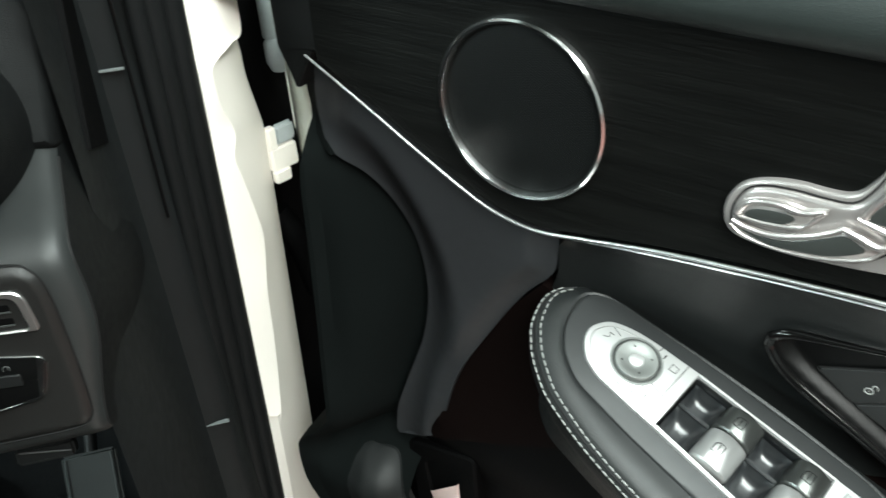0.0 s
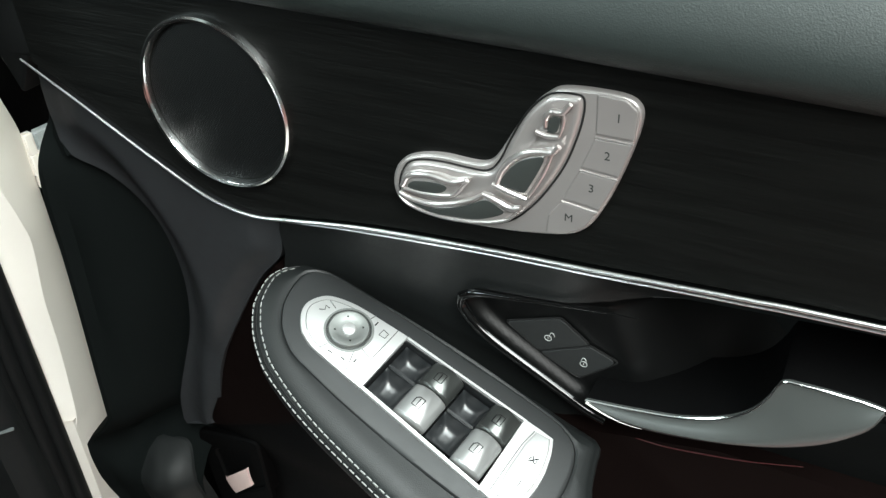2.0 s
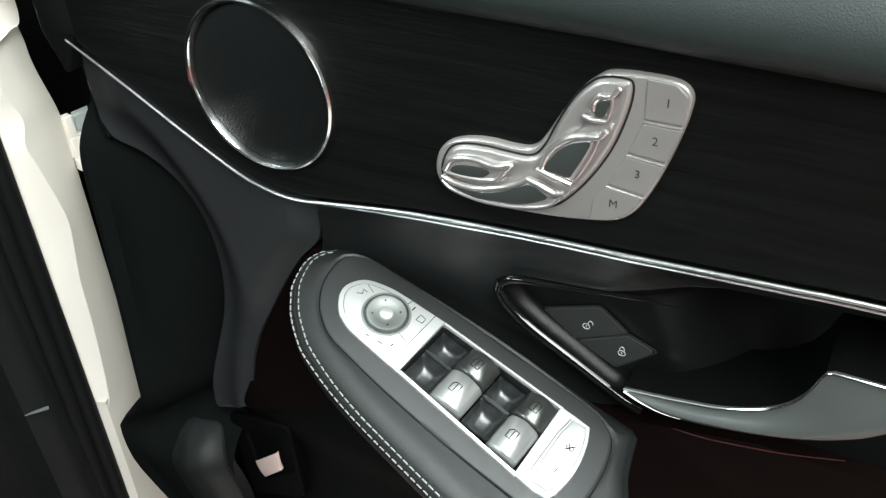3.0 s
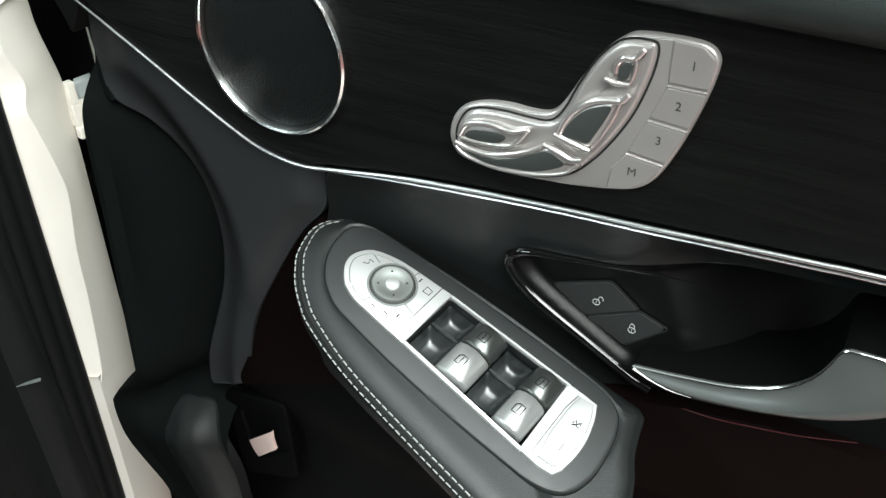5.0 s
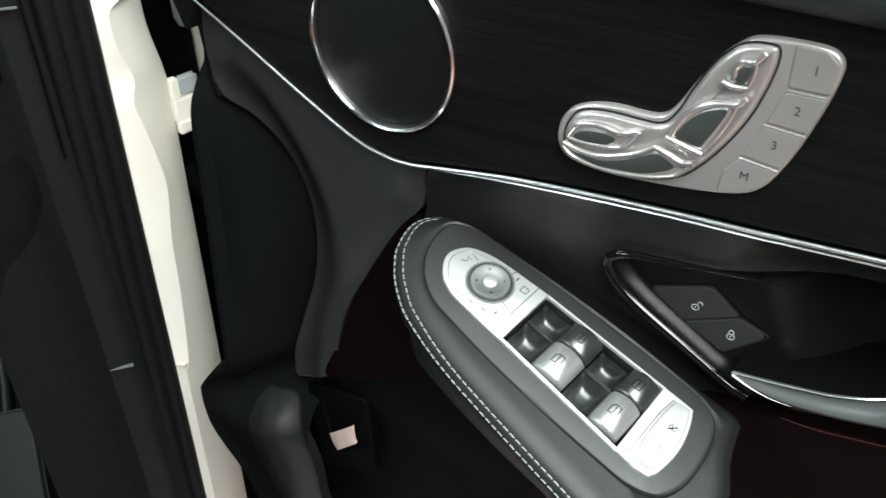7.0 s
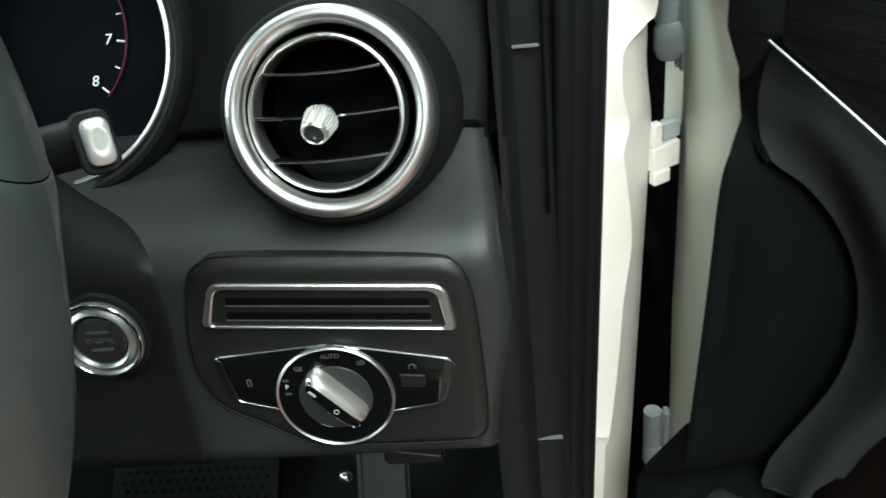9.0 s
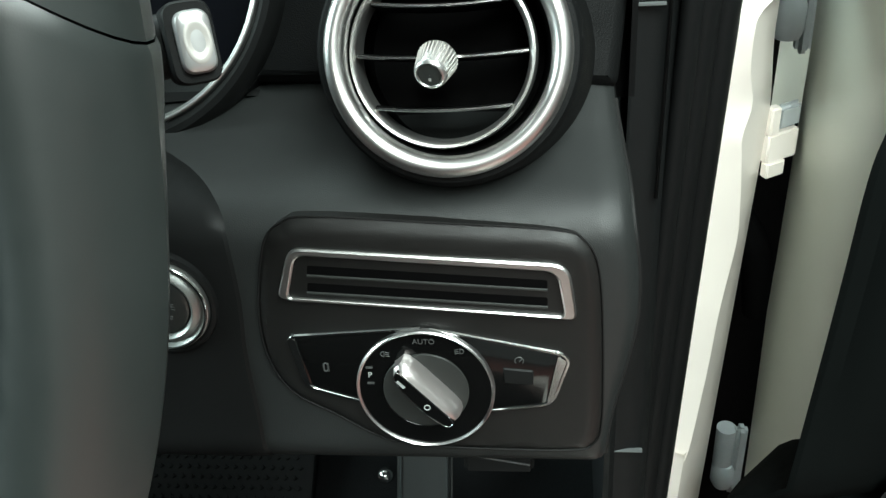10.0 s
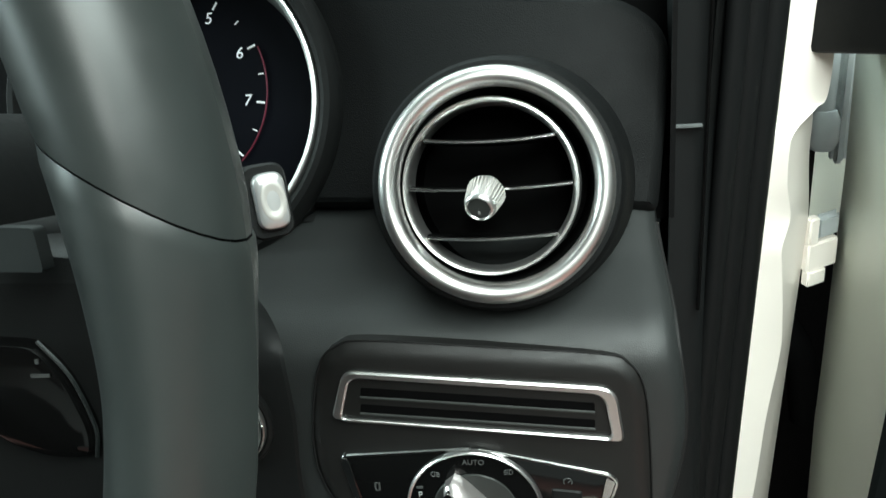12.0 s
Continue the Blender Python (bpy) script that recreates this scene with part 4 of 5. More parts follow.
shrink = [q + (Vector((CX, CY)) - q).normalized() * 0.0010 for q in IN]
shrink2 = [q + (Vector((CX, CY)) - q).normalized() * 0.0030 for q in IN]
part("top_insert", loft([(IN, -0.004), (IN, -0.0012), (shrink, 0.0002), (shrink2, 0.0008), (H, 0.0008), (H, -0.016)]), INSERT, arm, "smooth dark grey switch surround")


def run_on(d, lo, hi, h, end=None):
    """Part of the armrest outline on its cabin side, inset by d at the nose and by end further back."""
    poly = polar(inset(arm_out, d), CX, CY, 720)
    if end is not None:
        poly = [a.lerp(b, step_up((a.x + 0.055) / 0.10)) for a, b in zip(poly, polar(inset(arm_out, end), CX, CY, 720))]
    k0 = min(range(len(poly)), key=lambda i: (poly[i] - Vector(lo)).length)
    k1 = min(range(len(poly)), key=lambda i: (poly[i] - Vector(hi)).length)
    seq = poly[k0:k1 + 1] if k0 < k1 else poly[k0:] + poly[:k1 + 1]
    return [Vector((q.x, q.y, h)) for q in seq]


seam(run_on(0.0054, (-.0605, .0135), (.19, -.076), -0.0026, 0.0030), arm, THREAD, 0.00048, 0.0034, 0.0017)
seam(run_on(0.0003, (-.0665, .0125), (.20, -.080), -0.0074), arm, THREAD, 0.00048, 0.0034, 0.0017)
part("seam_groove", tube(run_on(0.0026, (-.060, .021), (.19, -.078), -0.0046, 0.0016), 0.0006, sides=5), INK, arm)

# window switch panel
win = thing("window_switch_panel", ARM, "silver window and mirror switch panel in armrest", "switch panel")
nose = spline(pts(-.0206, -.0205, -.0262, -.0156, -.0312, -.0086, -.0326, -.0007, -.0288, .0080, -.0225, .0130, -.0100, .0172, .0030, .0190), n=5) + pts(.0315, .0212, .0320, -.0262, .0172, -.0258) + spline(pts(.0020, -.0250, -.0103, -.0240, -.0206, -.0205), n=4)[:-1]
part("mirror_plate", slab(nose, [(0, 0.0), (0, 0.0018), (0.0004, 0.0026), (0.0010, 0.0028)]), ALU, win, "bright silver mirror control plate")
part("plate_groove", tube([(q.x, q.y, 0.0028) for q in inset(nose, 0.0036) if q.x < 0.022], 0.00028, sides=4), MIDMETAL, win)
part("rail", slab(pts(.0315, .0212, .1215, .0236, .1215, .0216, .0315, .0192), [(0, -0.002), (0, 0.0022), (0.0003, 0.0027)]), ALU, win)
part("rail", slab(pts(.0320, -.0262, .1240, -.0312, .1240, -.0286, .0320, -.0236), [(0, -0.002), (0, 0.0022), (0.0003, 0.0027)]), ALU, win)
part("end_plate", slab(pts(.1195, .0235, .1310, .0240) + spline(pts(.1405, .0240, .1450, .0145, .1484, .0015, .1493, -.0110, .1480, -.0240), n=4) + pts(.1455, -.0296, .1369, -.0312, .1225, -.0305), [(0, 0.0), (0, 0.0016), (0.0005, 0.0024)]), ALU, win)
eb = part("child_lock_button", slab(pts(.1298, -.0115, .1289, .0090, .1300, .0200) + spline(pts(.1390, .0215, .1430, .0130, .1460, .0010, .1468, -.0110, .1450, -.0228), n=4) + pts(.1425, -.0264, .1330, -.0272), [(0, 0.001), (0, 0.0036), (0.0005, 0.0044), (0.0015, 0.0047)]), ALU, win)
part("button_gap", tube([(q.x, q.y, .0026) for q in pts(.1287, -.0272, .1282, -.0115, .1275, .0090, .1288, .0205)], 0.0004, sides=5), MIDMETAL, eb)
part("marking", box(.1395, .1402, -.017, -.011, .0046, .0049), INK, eb)
bm = tube([(.1385 + .0024 * math.cos(a), .0035 + .0022 * math.sin(2 * a), .0048) for a in (0, 1, 2, 3, 4, 5, 6)], 0.00035, sides=4)
tube([(.1362, .0010, .0048), (.1408, .0062, .0048)], 0.0003, bm=bm, sides=4)
part("marking", bm, INK, eb)
tray_rows = []
for a, top, base, y1, y2 in ((.0318, -.0005, -.010, .0190, -.0236), (.0330, -.0010, -.0140, .0186, -.0234), (.0345, -.0015, -.0155, .0184, -.0234), (.1180, -.0015, -.0155, .0206, -.0276), (.1200, -.0010, -.0140, .0208, -.0278), (.1210, -.0005, -.010, .0212, -.0280)):
    tray_rows.append([(a, y1, top), (a, y1 - .0010, base), (a, y1 - .004, base - .001), (a, y2 + .004, base - .001), (a, y2 + .0010, base), (a, y2, top)])
part("tray", sheet(tray_rows), WELLGREY, win, "dark glossy tray under the rockers")
# mirror joystick
joy = part("mirror_joystick", turned([(0.0160, 0.0026), (0.0158, 0.0032), (0.0146, 0.0032), (0.0142, 0.0016), (0.0134, 0.0016), (0.0131, 0.0040), (0.0124, 0.0048), (0.0112, 0.0048), (0.0080, 0.0042), (0.0055, 0.0038), (0.0001, 0.0038)], 48, 0.0004, 0.0), MIDMETAL, win, "round grey mirror joystick")
part("cap", turned([(0.0046, 0.0036), (0.0040, 0.0046), (0.0022, 0.0051), (0.0001, 0.0052)], 32, 0.0004, 0.0), ALU, joy, "bright centre cap")
part("ring_gap", turned([(0.0146, 0.0030), (0.0144, 0.0034), (0.0136, 0.0034), (0.0133, 0.0030)], 48, 0.0004, 0.0), DARKMETAL, joy)
for a in (45, 135, 225, 315):
    x, y = 0.0004 + 0.0088 * math.cos(radians(a)), 0.0088 * math.sin(radians(a))
    part("arrow_mark", slab([Vector((x + 0.0008 * math.cos(radians(a + t)), y + 0.0008 * math.sin(radians(a + t)))) for t in (0, 120, 240)], [(0, 0.0036), (0, 0.0050)]), INK, joy)
for a0, b0, a1, b1 in ((.0245, -.0243, .0240, .0205), (-.0225, .0085, -.0160, .0065), (.0065, .0196, .0055, .0150), (.0235, -.0070, .0150, -.0050), (-.0050, -.0215, -.0030, -.0160)):
    part("divider_line", tube([(a0, b0, 0.0028), (a1, b1, 0.0028)], 0.00028, sides=4), DARKMETAL, win)
for x, y, wx, wy in ((.0106, .0148, .0004, .0017), (.0019, -.0194, .0016, .0004), (.0109, -.0180, .0016, .0004), (.0175, -.0142, .0005, .0014)):
    part("marking", box(x - wx, x + wx, y - wy, y + wy, .0027, .00295), INK, win)
part("marking", tube([(.0190 + .0022 * sx, .0120 + .0024 * sy, .0029) for sx, sy in ((-1, -1), (1, -0.8), (1, 0.8), (-1, 1))], 0.0003, sides=4, closed=True), INK, win)
part("marking", tube([(-.0235, -.0010, .0029), (-.0205, .0012, .0029), (-.0222, .0040, .0029), (-.0190, .0040, .0029)], 0.0003, sides=4), INK, win)


def rocker(a0, a1, b0, b1, mat, lab):
    L = a1 - a0
    pr = [(0.0, -0.012), (0.0006, -0.001), (0.0022, 0.0034), (0.0060, 0.0058), (0.30 * L + 0.003, 0.0068), (0.62 * L, 0.0066), (0.86 * L, 0.0048), (0.97 * L, 0.0024), (L, 0.0004), (0.97 * L, -0.0030), (0.80 * L, -0.012)]
    rows = []
    for b, k in ((b0, 0.0016), (b0 + 0.0004, 0.0007), (b0 + 0.0014, 0.0), (b1 - 0.0014, 0.0), (b1 - 0.0004, 0.0007), (b1, 0.0016)):
        rows.append([(a0 + x + (k if x < L / 2 else -k), -b, z - k) for x, z in pr])
    bm = sheet(rows)
    for r in (0, -1):
        bm.faces.new([v for v in bm.verts if abs(v.co.y + (b0 if r == 0 else b1)) < 1e-7])
    rk = part("window_rocker", bm, mat, win, lab)
    cx, cy = a0 + 0.46 * L, -(b0 + b1) / 2
    part("window_symbol", tube([(cx + sx, cy + sy, 0.0070) for sx, sy in ((-.0030, -.0034), (.0026, -.0034), (.0026, .0034), (-.0012, .0034), (-.0030, .0016))], 0.00032, sides=4, closed=True), INK, rk)
    part("window_symbol", tube([(cx - .0002, cy - .0026, 0.0070), (cx - .0002, cy + .0026, 0.0070)], 0.00028, sides=4), INK, rk)


rocker(.0540, .0785, .0004, .0242, ROCKER, "silver front window rocker")
rocker(.0540, .0785, -.0186, -.0002, DARKMETAL, "graphite front window rocker")
rocker(.0985, .1205, .0006, .0264, ROCKER, "silver rear window rocker")
rocker(.0985, .1205, -.0200, 0.0, DARKMETAL, "graphite rear window rocker")
for a, length in ((.0335, .0205), (.0790, .0195)):
    for b0, b1 in ((-.0180, -.0012), (.0012, .0228)):
        rows = []
        for i in range(13):
            t = i / 12
            rows.append([(a + length * t, -(b0 + (b1 - b0) * k / 12), -0.0040 - 0.0090 * (1 - abs(2 * t - 1) ** 4) * (1 - abs(k / 6 - 1) ** 4)) for k in range(13)])
        part("finger_well", sheet(rows), WELLGREY, win, "curved glossy black finger well")
    part("well_divider", box(a, a + length, -.0014, .0010, -0.010, -0.0022, r=0.0006), WELLGREY, win)

# ---- fixtures on the dashboard ----
# air vent
VENT = DASH @ Matrix.Translation((0.0048, 0.0018, 0))
vent = thing("air_vent", VENT, "round chrome-ringed turbine air vent with black interior", "air vent")
part("outer_ring", turned([(0.0503, -0.010), (0.0502, 0.0002), (0.0496, 0.0022), (0.0482, 0.0040), (0.0462, 0.0048), (0.0442, 0.0044), (0.0427, 0.0030), (0.0419, 0.0006), (0.0415, -0.006)], 96), BRUSHED, vent, "wide polished chrome outer ring")
part("throat", turned([(0.0416, -0.005), (0.0408, -0.010), (0.0395, -0.030), (0.0390, -0.048), (0.0001, -0.050)], 64), VOID, vent, "matte black throat")
inner = part("inner_ring", turned([(0.0389, -0.0180), (0.0387, -0.0075), (0.0379, -0.0052), (0.0368, -0.0048), (0.0358, -0.0058), (0.0353, -0.0090), (0.0351, -0.020)], 96, -0.0027, -0.0004), BRUSHED, vent, "brushed silver inner ring")
part("inner_barrel", turned([(0.0388, -0.014), (0.0390, -0.045)], 64, -0.0027, -0.0004), VOID, vent)
for v, half in ((0.0205, 0.0282), (0.0000, 0.0350), (-0.0212, 0.0284)):
    rows = []
    for i in range(13):
        t = -1 + i / 6
        x = t * half - 0.0027
        dip = -0.0016 * (1 - t * t)
        rows.append([(x, v + dip, -0.030), (x, v + dip + 0.0010, -0.010), (x, v + dip + 0.0004, -0.0072), (x, v + dip - 0.0008, -0.0072), (x, v + dip - 0.0012, -0.010), (x, v + dip - 0.0014, -0.030)])
    sl = part("slat", sheet(rows), VOID, vent, "black slat with chrome front edge")
    part("slat_edge", tube([(-1 * half * (1 - i / 6) - 0.0027, v - 0.0016 * (1 - (1 - i / 6) ** 2) - 0.0002, -0.0068) for i in range(13)], 0.00085, sides=6, flat=0.8), CHROME, sl)
hub = part("knob", turned([(0.0050, -0.003), (0.0056, -0.001), (0.0060, -0.0002), (0.0080, 0.0016), (0.0080, 0.0024), (0.0066, 0.0130), (0.0061, 0.0142), (0.0054, 0.0146), (0.0050, 0.0140), (0.0001, 0.0138)], 40), BRUSHED, vent, "faceted chrome centre knob")
hub.matrix_local = Matrix.Translation((-0.0030, -0.0014, 0)) @ Matrix.Rotation(radians(33), 4, "X") @ Matrix.Rotation(radians(-11), 4, "Y")
ridge = part("knurl", tube([(0.0081, 0, 0.0022), (0.0066, 0, 0.0122)], 0.00034, sides=4), SILVER, hub)
for i in range(1, 30):
    ob = new("knurl", ridge.data)
    ob.parent = hub
    ob.matrix_local = Matrix.Rotation(2 * math.pi * i / 30, 4, "Z")
part("face", turned([(0.0051, 0.0135), (0.0050, 0.0141), (0.0001, 0.0142)], 8), FACEGREY, hub, "grey end face")
part("mark", box(-0.0005, 0.0005, -0.0026, -0.0014, 0.0139, 0.0145), PADLOCK, hub)

# switch panel: card slot and light switch
sw = thing("switch_panel", PANEL, "dark grey panel framing card slot and light switch", "switch panel")
pan = spline(pts(-.0770, -.0110, -.0680, -.0010, -.0545, .0012, .0000, -.0028, .0470, -.0066, .0585, -.0110, .0645, -.0235, .0668, -.0550, .0672, -.100, .0640, -.1150, .0520, -.1195, .0000, -.1190, -.0230, -.1175, -.0380, -.1120, -.0560, -.1000, -.0745, -.0880, -.0835, -.0700, -.0845, -.0450), closed=True, n=5)
pan_line = pan + pan[:1]


def panel_h(x, y):
    d = away(x, y, pan_line)
    lip = max(0.0, y + 0.0115 + 0.075 * (x + 0.01))
    return 0.0004 + 0.0028 * step_up(d / 0.004) - 0.16 * lip


part("panel", patch(pan, panel_h, 0.0028, rim=0.006), PANELSKIN, sw)
part("panel_gap", tube([(q.x, q.y, panel_h(q.x, q.y) + 0.0004) for q in inset(pan, -0.0004)], 0.0005, sides=5, closed=True), INK, sw)
slot = thing("card_slot", PANEL, "slotted black card holder in satin chrome frame", "card slot")
f_out = rounded(pts(-.0655, -.0108, .0525, -.0200, .0560, -.0467, -.0738, -.0353), [0.006, 0.008, 0.004, 0.004], 6)
f_in = rounded(pts(-.0630, -.0143, .0475, -.0232, .0508, -.0447, -.0692, -.0352), [0.005, 0.006, 0.003, 0.003], 6)
part("chrome_frame", frame_slab(f_out, f_in, -0.002, 0.0052, 0.0008), BRUSHED, slot, "satin chrome frame")
part("insert", slab(inset(f_in, -0.0003), [(0, -0.002), (0, 0.0030)]), PLASTIC, slot)
for y0 in (0.0, -0.0084):
    q = pts(-.0585 - (0.001 if y0 else 0), -.0198 + y0, .0435, -.0278 + y0, .0435, -.0318 + y0, -.0592 - (0.001 if y0 else 0), -.0240 + y0)
    part("slot_mouth", slab(rounded(q, 0.0008, 2), [(0, 0.0028), (0, 0.0033)]), VOID, slot, "deep black slot")
    part("slot_lip", tube([(q[2].x, q[2].y - 0.0006, 0.0036), ((q[2].x + q[3].x) / 2, (q[2].y + q[3].y) / 2 - 0.0006, 0.0036), (q[3].x, q[3].y - 0.0006, 0.0036)], 0.0007, sides=6), GREYPAINT, slot)
light = thing("light_switch", PANEL, "round headlamp switch between glossy black chrome-edged wings", "switch")
wl = rounded(pts(-.0722, -.0552, -.0120, -.0508, -.0120, -.0985, -.0433, -.0896, -.0670, -.0822), [0.004, 0, 0, 0.004, 0.006], 5)
wr = rounded(pts(-.0080, -.0515, .0020, -.0534, .0495, -.0638, .0526, -.0675, .0452, -.0908, .0184, -.0945, -.0080, -.0960), [0, 0.003, 0.003, 0.003, 0.006, 0.004, 0], 5)
for w in (wl, wr):
    wing = part("wing", slab(w, [(0, 0.001), (0, 0.0042), (0.0006, 0.0046)]), GLOSS, light, "glossy black wing")
    part("wing_edge", tube([(q.x, q.y, 0.0042) for q in w], 0.0009, sides=6, closed=True), CHROME, wing, "chrome edging")
part("wing_flash", slab(rounded(pts(.0478, -.0645, .0515, -.0672, .0445, -.0900, .0425, -.0900), 0.001, 3), [(0, 0.003), (0, 0.0052)]), CHROME, light, "wide chrome end")
part("wing_flash", slab(rounded(pts(-.0722, -.0560, -.0690, -.0562, -.0648, -.0815, -.0668, -.0815), 0.001, 3), [(0, 0.003), (0, 0.0052)]), CHROME, light, "wide chrome end")
KX, KY = -0.0117, -0.0822
part("dial_ring", turned([(0.0298, 0.004), (0.0300, 0.0068), (0.0308, 0.0074), (0.0314, 0.0068), (0.0315, 0.004)], 72, KX, KY), TRIMCHROME, light, "thin chrome dial ring")
part("dial_face", turned([(0.0300, 0.0062), (0.0200, 0.0064), (0.0196, 0.0060)], 72, KX, KY), GLOSS, light)
part("dial_disc", turned([(0.0196, 0.0062), (0.0192, 0.0070), (0.0001, 0.0072)], 64, KX + 0.0004, KY), GREYPAINT, light, "matte grey inner disc")
rows = []
for i in range(17):
    x = -0.0208 + 0.0026 * i
    f = max(0.0, 1 - abs(x / 0.0209) ** 5) ** 0.5
    rows.append([(x, 0.0006 + (y - 0.0006) * (0.45 + 0.55 * f), 0.0065 + (z - 0.0065) * (0.55 + 0.45 * f)) for y, z in ((-0.0060, 0.0065), (-0.0060, 0.0140), (-0.0057, 0.0162), (-0.0050, 0.0171), (-0.0004, 0.0172), (0.0014, 0.0168), (0.0032, 0.0152), (0.0046, 0.0126), (0.0056, 0.0092), (0.0058, 0.0065))])
bm = sheet(rows)
for r in (0, -1):
    bm.faces.new([v for v in bm.verts if abs(v.co.x - rows[r][0][0]) < 1e-7])
hand = part("rotary_grip", bm, RIDGE, light, "polished chrome rotary grip")
hand.matrix_local = Matrix.Translation((KX + 0.002, KY + 0.0035, 0)) @ Matrix.Rotation(radians(-49), 4, "Z") @ Matrix.Diagonal((0.90, 0.95, 1, 1))
leaf = spline([(-0.0196, -0.0012), (-0.0178, 0.0001), (0.0, 0.0003), (0.0172, 0.0002), (0.0196, -0.0016), (0.0182, -0.0044), (0.0065, -0.0064), (-0.0080, -0.0060), (-0.0176, -0.0042)], closed=True, n=4)
part("grip_face", slab(leaf, [(0, 0.013), (0, 0.0172), (0.0004, 0.0176)]), GLOSS, hand, "black face of the grip")
part("face_edge", tube([(q.x, q.y, 0.0174) for q in leaf], 0.00038, sides=6, closed=True), CHROME, hand, "thin chrome edge")
part("pointer", box(-0.0165, -0.0115, -0.0040, -0.0026, 0.0175, 0.0178), PADLOCK, hand)
part("symbol", tube([(0.004 + 0.0014 * math.cos(a * math.pi / 6), -0.0030 + 0.0014 * math.sin(a * math.pi / 6), 0.0177) for a in range(12)], 0.0003, sides=4, closed=True), PADLOCK, hand)
part("lettering", text_mesh("AUTO", 0.0036, Matrix.Translation((-0.0107, -0.0565, 0.0064))), PRINT, light, "pale printed word", smooth=False)
part("lettering", text_mesh("P", 0.0040, Matrix.Translation((-0.0362, -0.0742, 0.0064))), PADLOCK, light, "pale printed letter", smooth=False)
for x, y, w_, h_ in ((-.0362, -.0700, .0016, .0005), (-.0362, -.0784, .0016, .0005)):
    part("symbol", slab(rounded(pts(x - w_, y - h_, x + w_, y - h_, x + w_, y + h_, x - w_, y + h_), 0.0003, 2), [(0, 0.0046), (0, 0.0068)]), PRINT, light)


def lamp_icon(x, y, z, flip):
    """A small lamp outline with three rays."""
    bm = tube([(x + flip * 0.0012 + flip * 0.0016 * math.sin(a * math.pi / 8), y + 0.0013 * math.cos(a * math.pi / 8), z) for a in range(9)], 0.00024, sides=4, closed=True)
    for dy in (-0.0010, 0.0, 0.0010):
        tube([(x + flip * 0.0006, y + dy, z), (x - flip * 0.0012, y + dy - 0.0003, z)], 0.00020, bm=bm, sides=4)
    return bm


part("symbol", lamp_icon(.0040, -.0612, .0066, 1), PRINT, light)
part("symbol", lamp_icon(-.0275, -.0628, .0066, -1), PRINT, light)
bm = tube([(.0308 + .0019 * math.cos(a * math.pi / 9), -.0672 + .0019 * math.sin(a * math.pi / 9), .0049) for a in range(-2, 12)], 0.00025, sides=4)
tube([(.0308, -.0676, .0049), (.0322, -.0662, .0049)], 0.00022, bm=bm, sides=4)
part("symbol", bm, PRINT, light)
part("thumbwheel", slab(rounded(pts(.0235, -.0708, .0370, -.0722, .0368, -.0800, .0238, -.0790), 0.001, 3), [(0, 0.004), (0, 0.0050), (0.0006, 0.0056)]), PLASTIC, light, "matte black dimmer wheel")
for dx in (-0.0022, -0.0002):
    part("fog_symbol", tube([(-.0552 + dx, -.0734, .0047), (-.0552 + dx, -.0690, .0047)], 0.0003, sides=4), PRINT, light)
part("fog_symbol", tube([(-.0566 + 0.0011 * math.cos(a * math.pi / 6), -.0712 + 0.0022 * math.sin(a * math.pi / 6), .0047) for a in range(12)], 0.0003, sides=4, closed=True), PRINT, light)

# start button
st = thing("start_button", PANEL @ Matrix.Translation((-0.1280, -0.0385, 0.0035)), "round chrome engine start button in black surround", "button")
part("bezel", turned([(0.0262, -0.002), (0.0255, 0.0010), (0.0240, 0.0016), (0.0228, 0.0010)], 56), PLASTIC, st)
part("chrome_ring", turned([(0.0228, 0.0), (0.0224, 0.0028), (0.0212, 0.0036), (0.0200, 0.0026), (0.0190, 0.0020), (0.0176, 0.0036), (0.0160, 0.0044), (0.0148, 0.0034), (0.0140, 0.0)], 64), MIDMETAL, st, "double grey metal ring")
part("ring_edge", tube([(0.0214 * math.cos(2 * math.pi * i / 64), 0.0214 * math.sin(2 * math.pi * i / 64), 0.0034) for i in range(64)], 0.0007, sides=6, closed=True), CHROME, st, "bright ring edge")
part("cap", turned([(0.0140, 0.0004), (0.0136, 0.0026), (0.0120, 0.0032), (0.0001, 0.0030)], 48), DARKMETAL, st)
part("lettering", text_mesh("ENGINE", 0.0042, Matrix.Translation((0.0, 0.0, 0.0033))), PRINT, st, "pale printed word", smooth=False)
for y in (0.0052, -0.0052):
    part("marking", box(-0.0058, 0.0058, y - 0.0009, y + 0.0009, 0.0029, 0.0034), PRINT, st)

# instrument cluster
CL = DASH @ Matrix.Translation((-0.163, 0.050, 0))
clu = thing("instrument_cluster", CL, "round rev counter with chrome ring and white numerals", "gauge")
part("pod", turned([(0.0895, -0.090), (0.0892, -0.052), (0.0880, -0.0465), (0.0855, -0.0435), (0.0825, -0.0435), (0.0800, -0.0465), (0.0786, -0.049)], 96), PLASTIC, clu, "black pod")
part("chrome_ring", turned([(0.0790, -0.054), (0.0786, -0.0485), (0.0770, -0.0466), (0.0752, -0.0480), (0.0738, -0.0540), (0.0700, -0.0700), (0.0690, -0.0760)], 96), MIDMETAL, clu, "dark chrome ring")
part("ring_edge", tube([(0.0772 * math.cos(2 * math.pi * i / 96), 0.0772 * math.sin(2 * math.pi * i / 96), -0.0474) for i in range(96)], 0.0010, sides=8, closed=True), BRUSHED, clu)
part("dial", turned([(0.0720, -0.0760), (0.0001, -0.0760)], 72), DIAL, clu, "dark blue-black dial")
DX, DY_, DZ = -0.0113, 0.0085, -0.0752
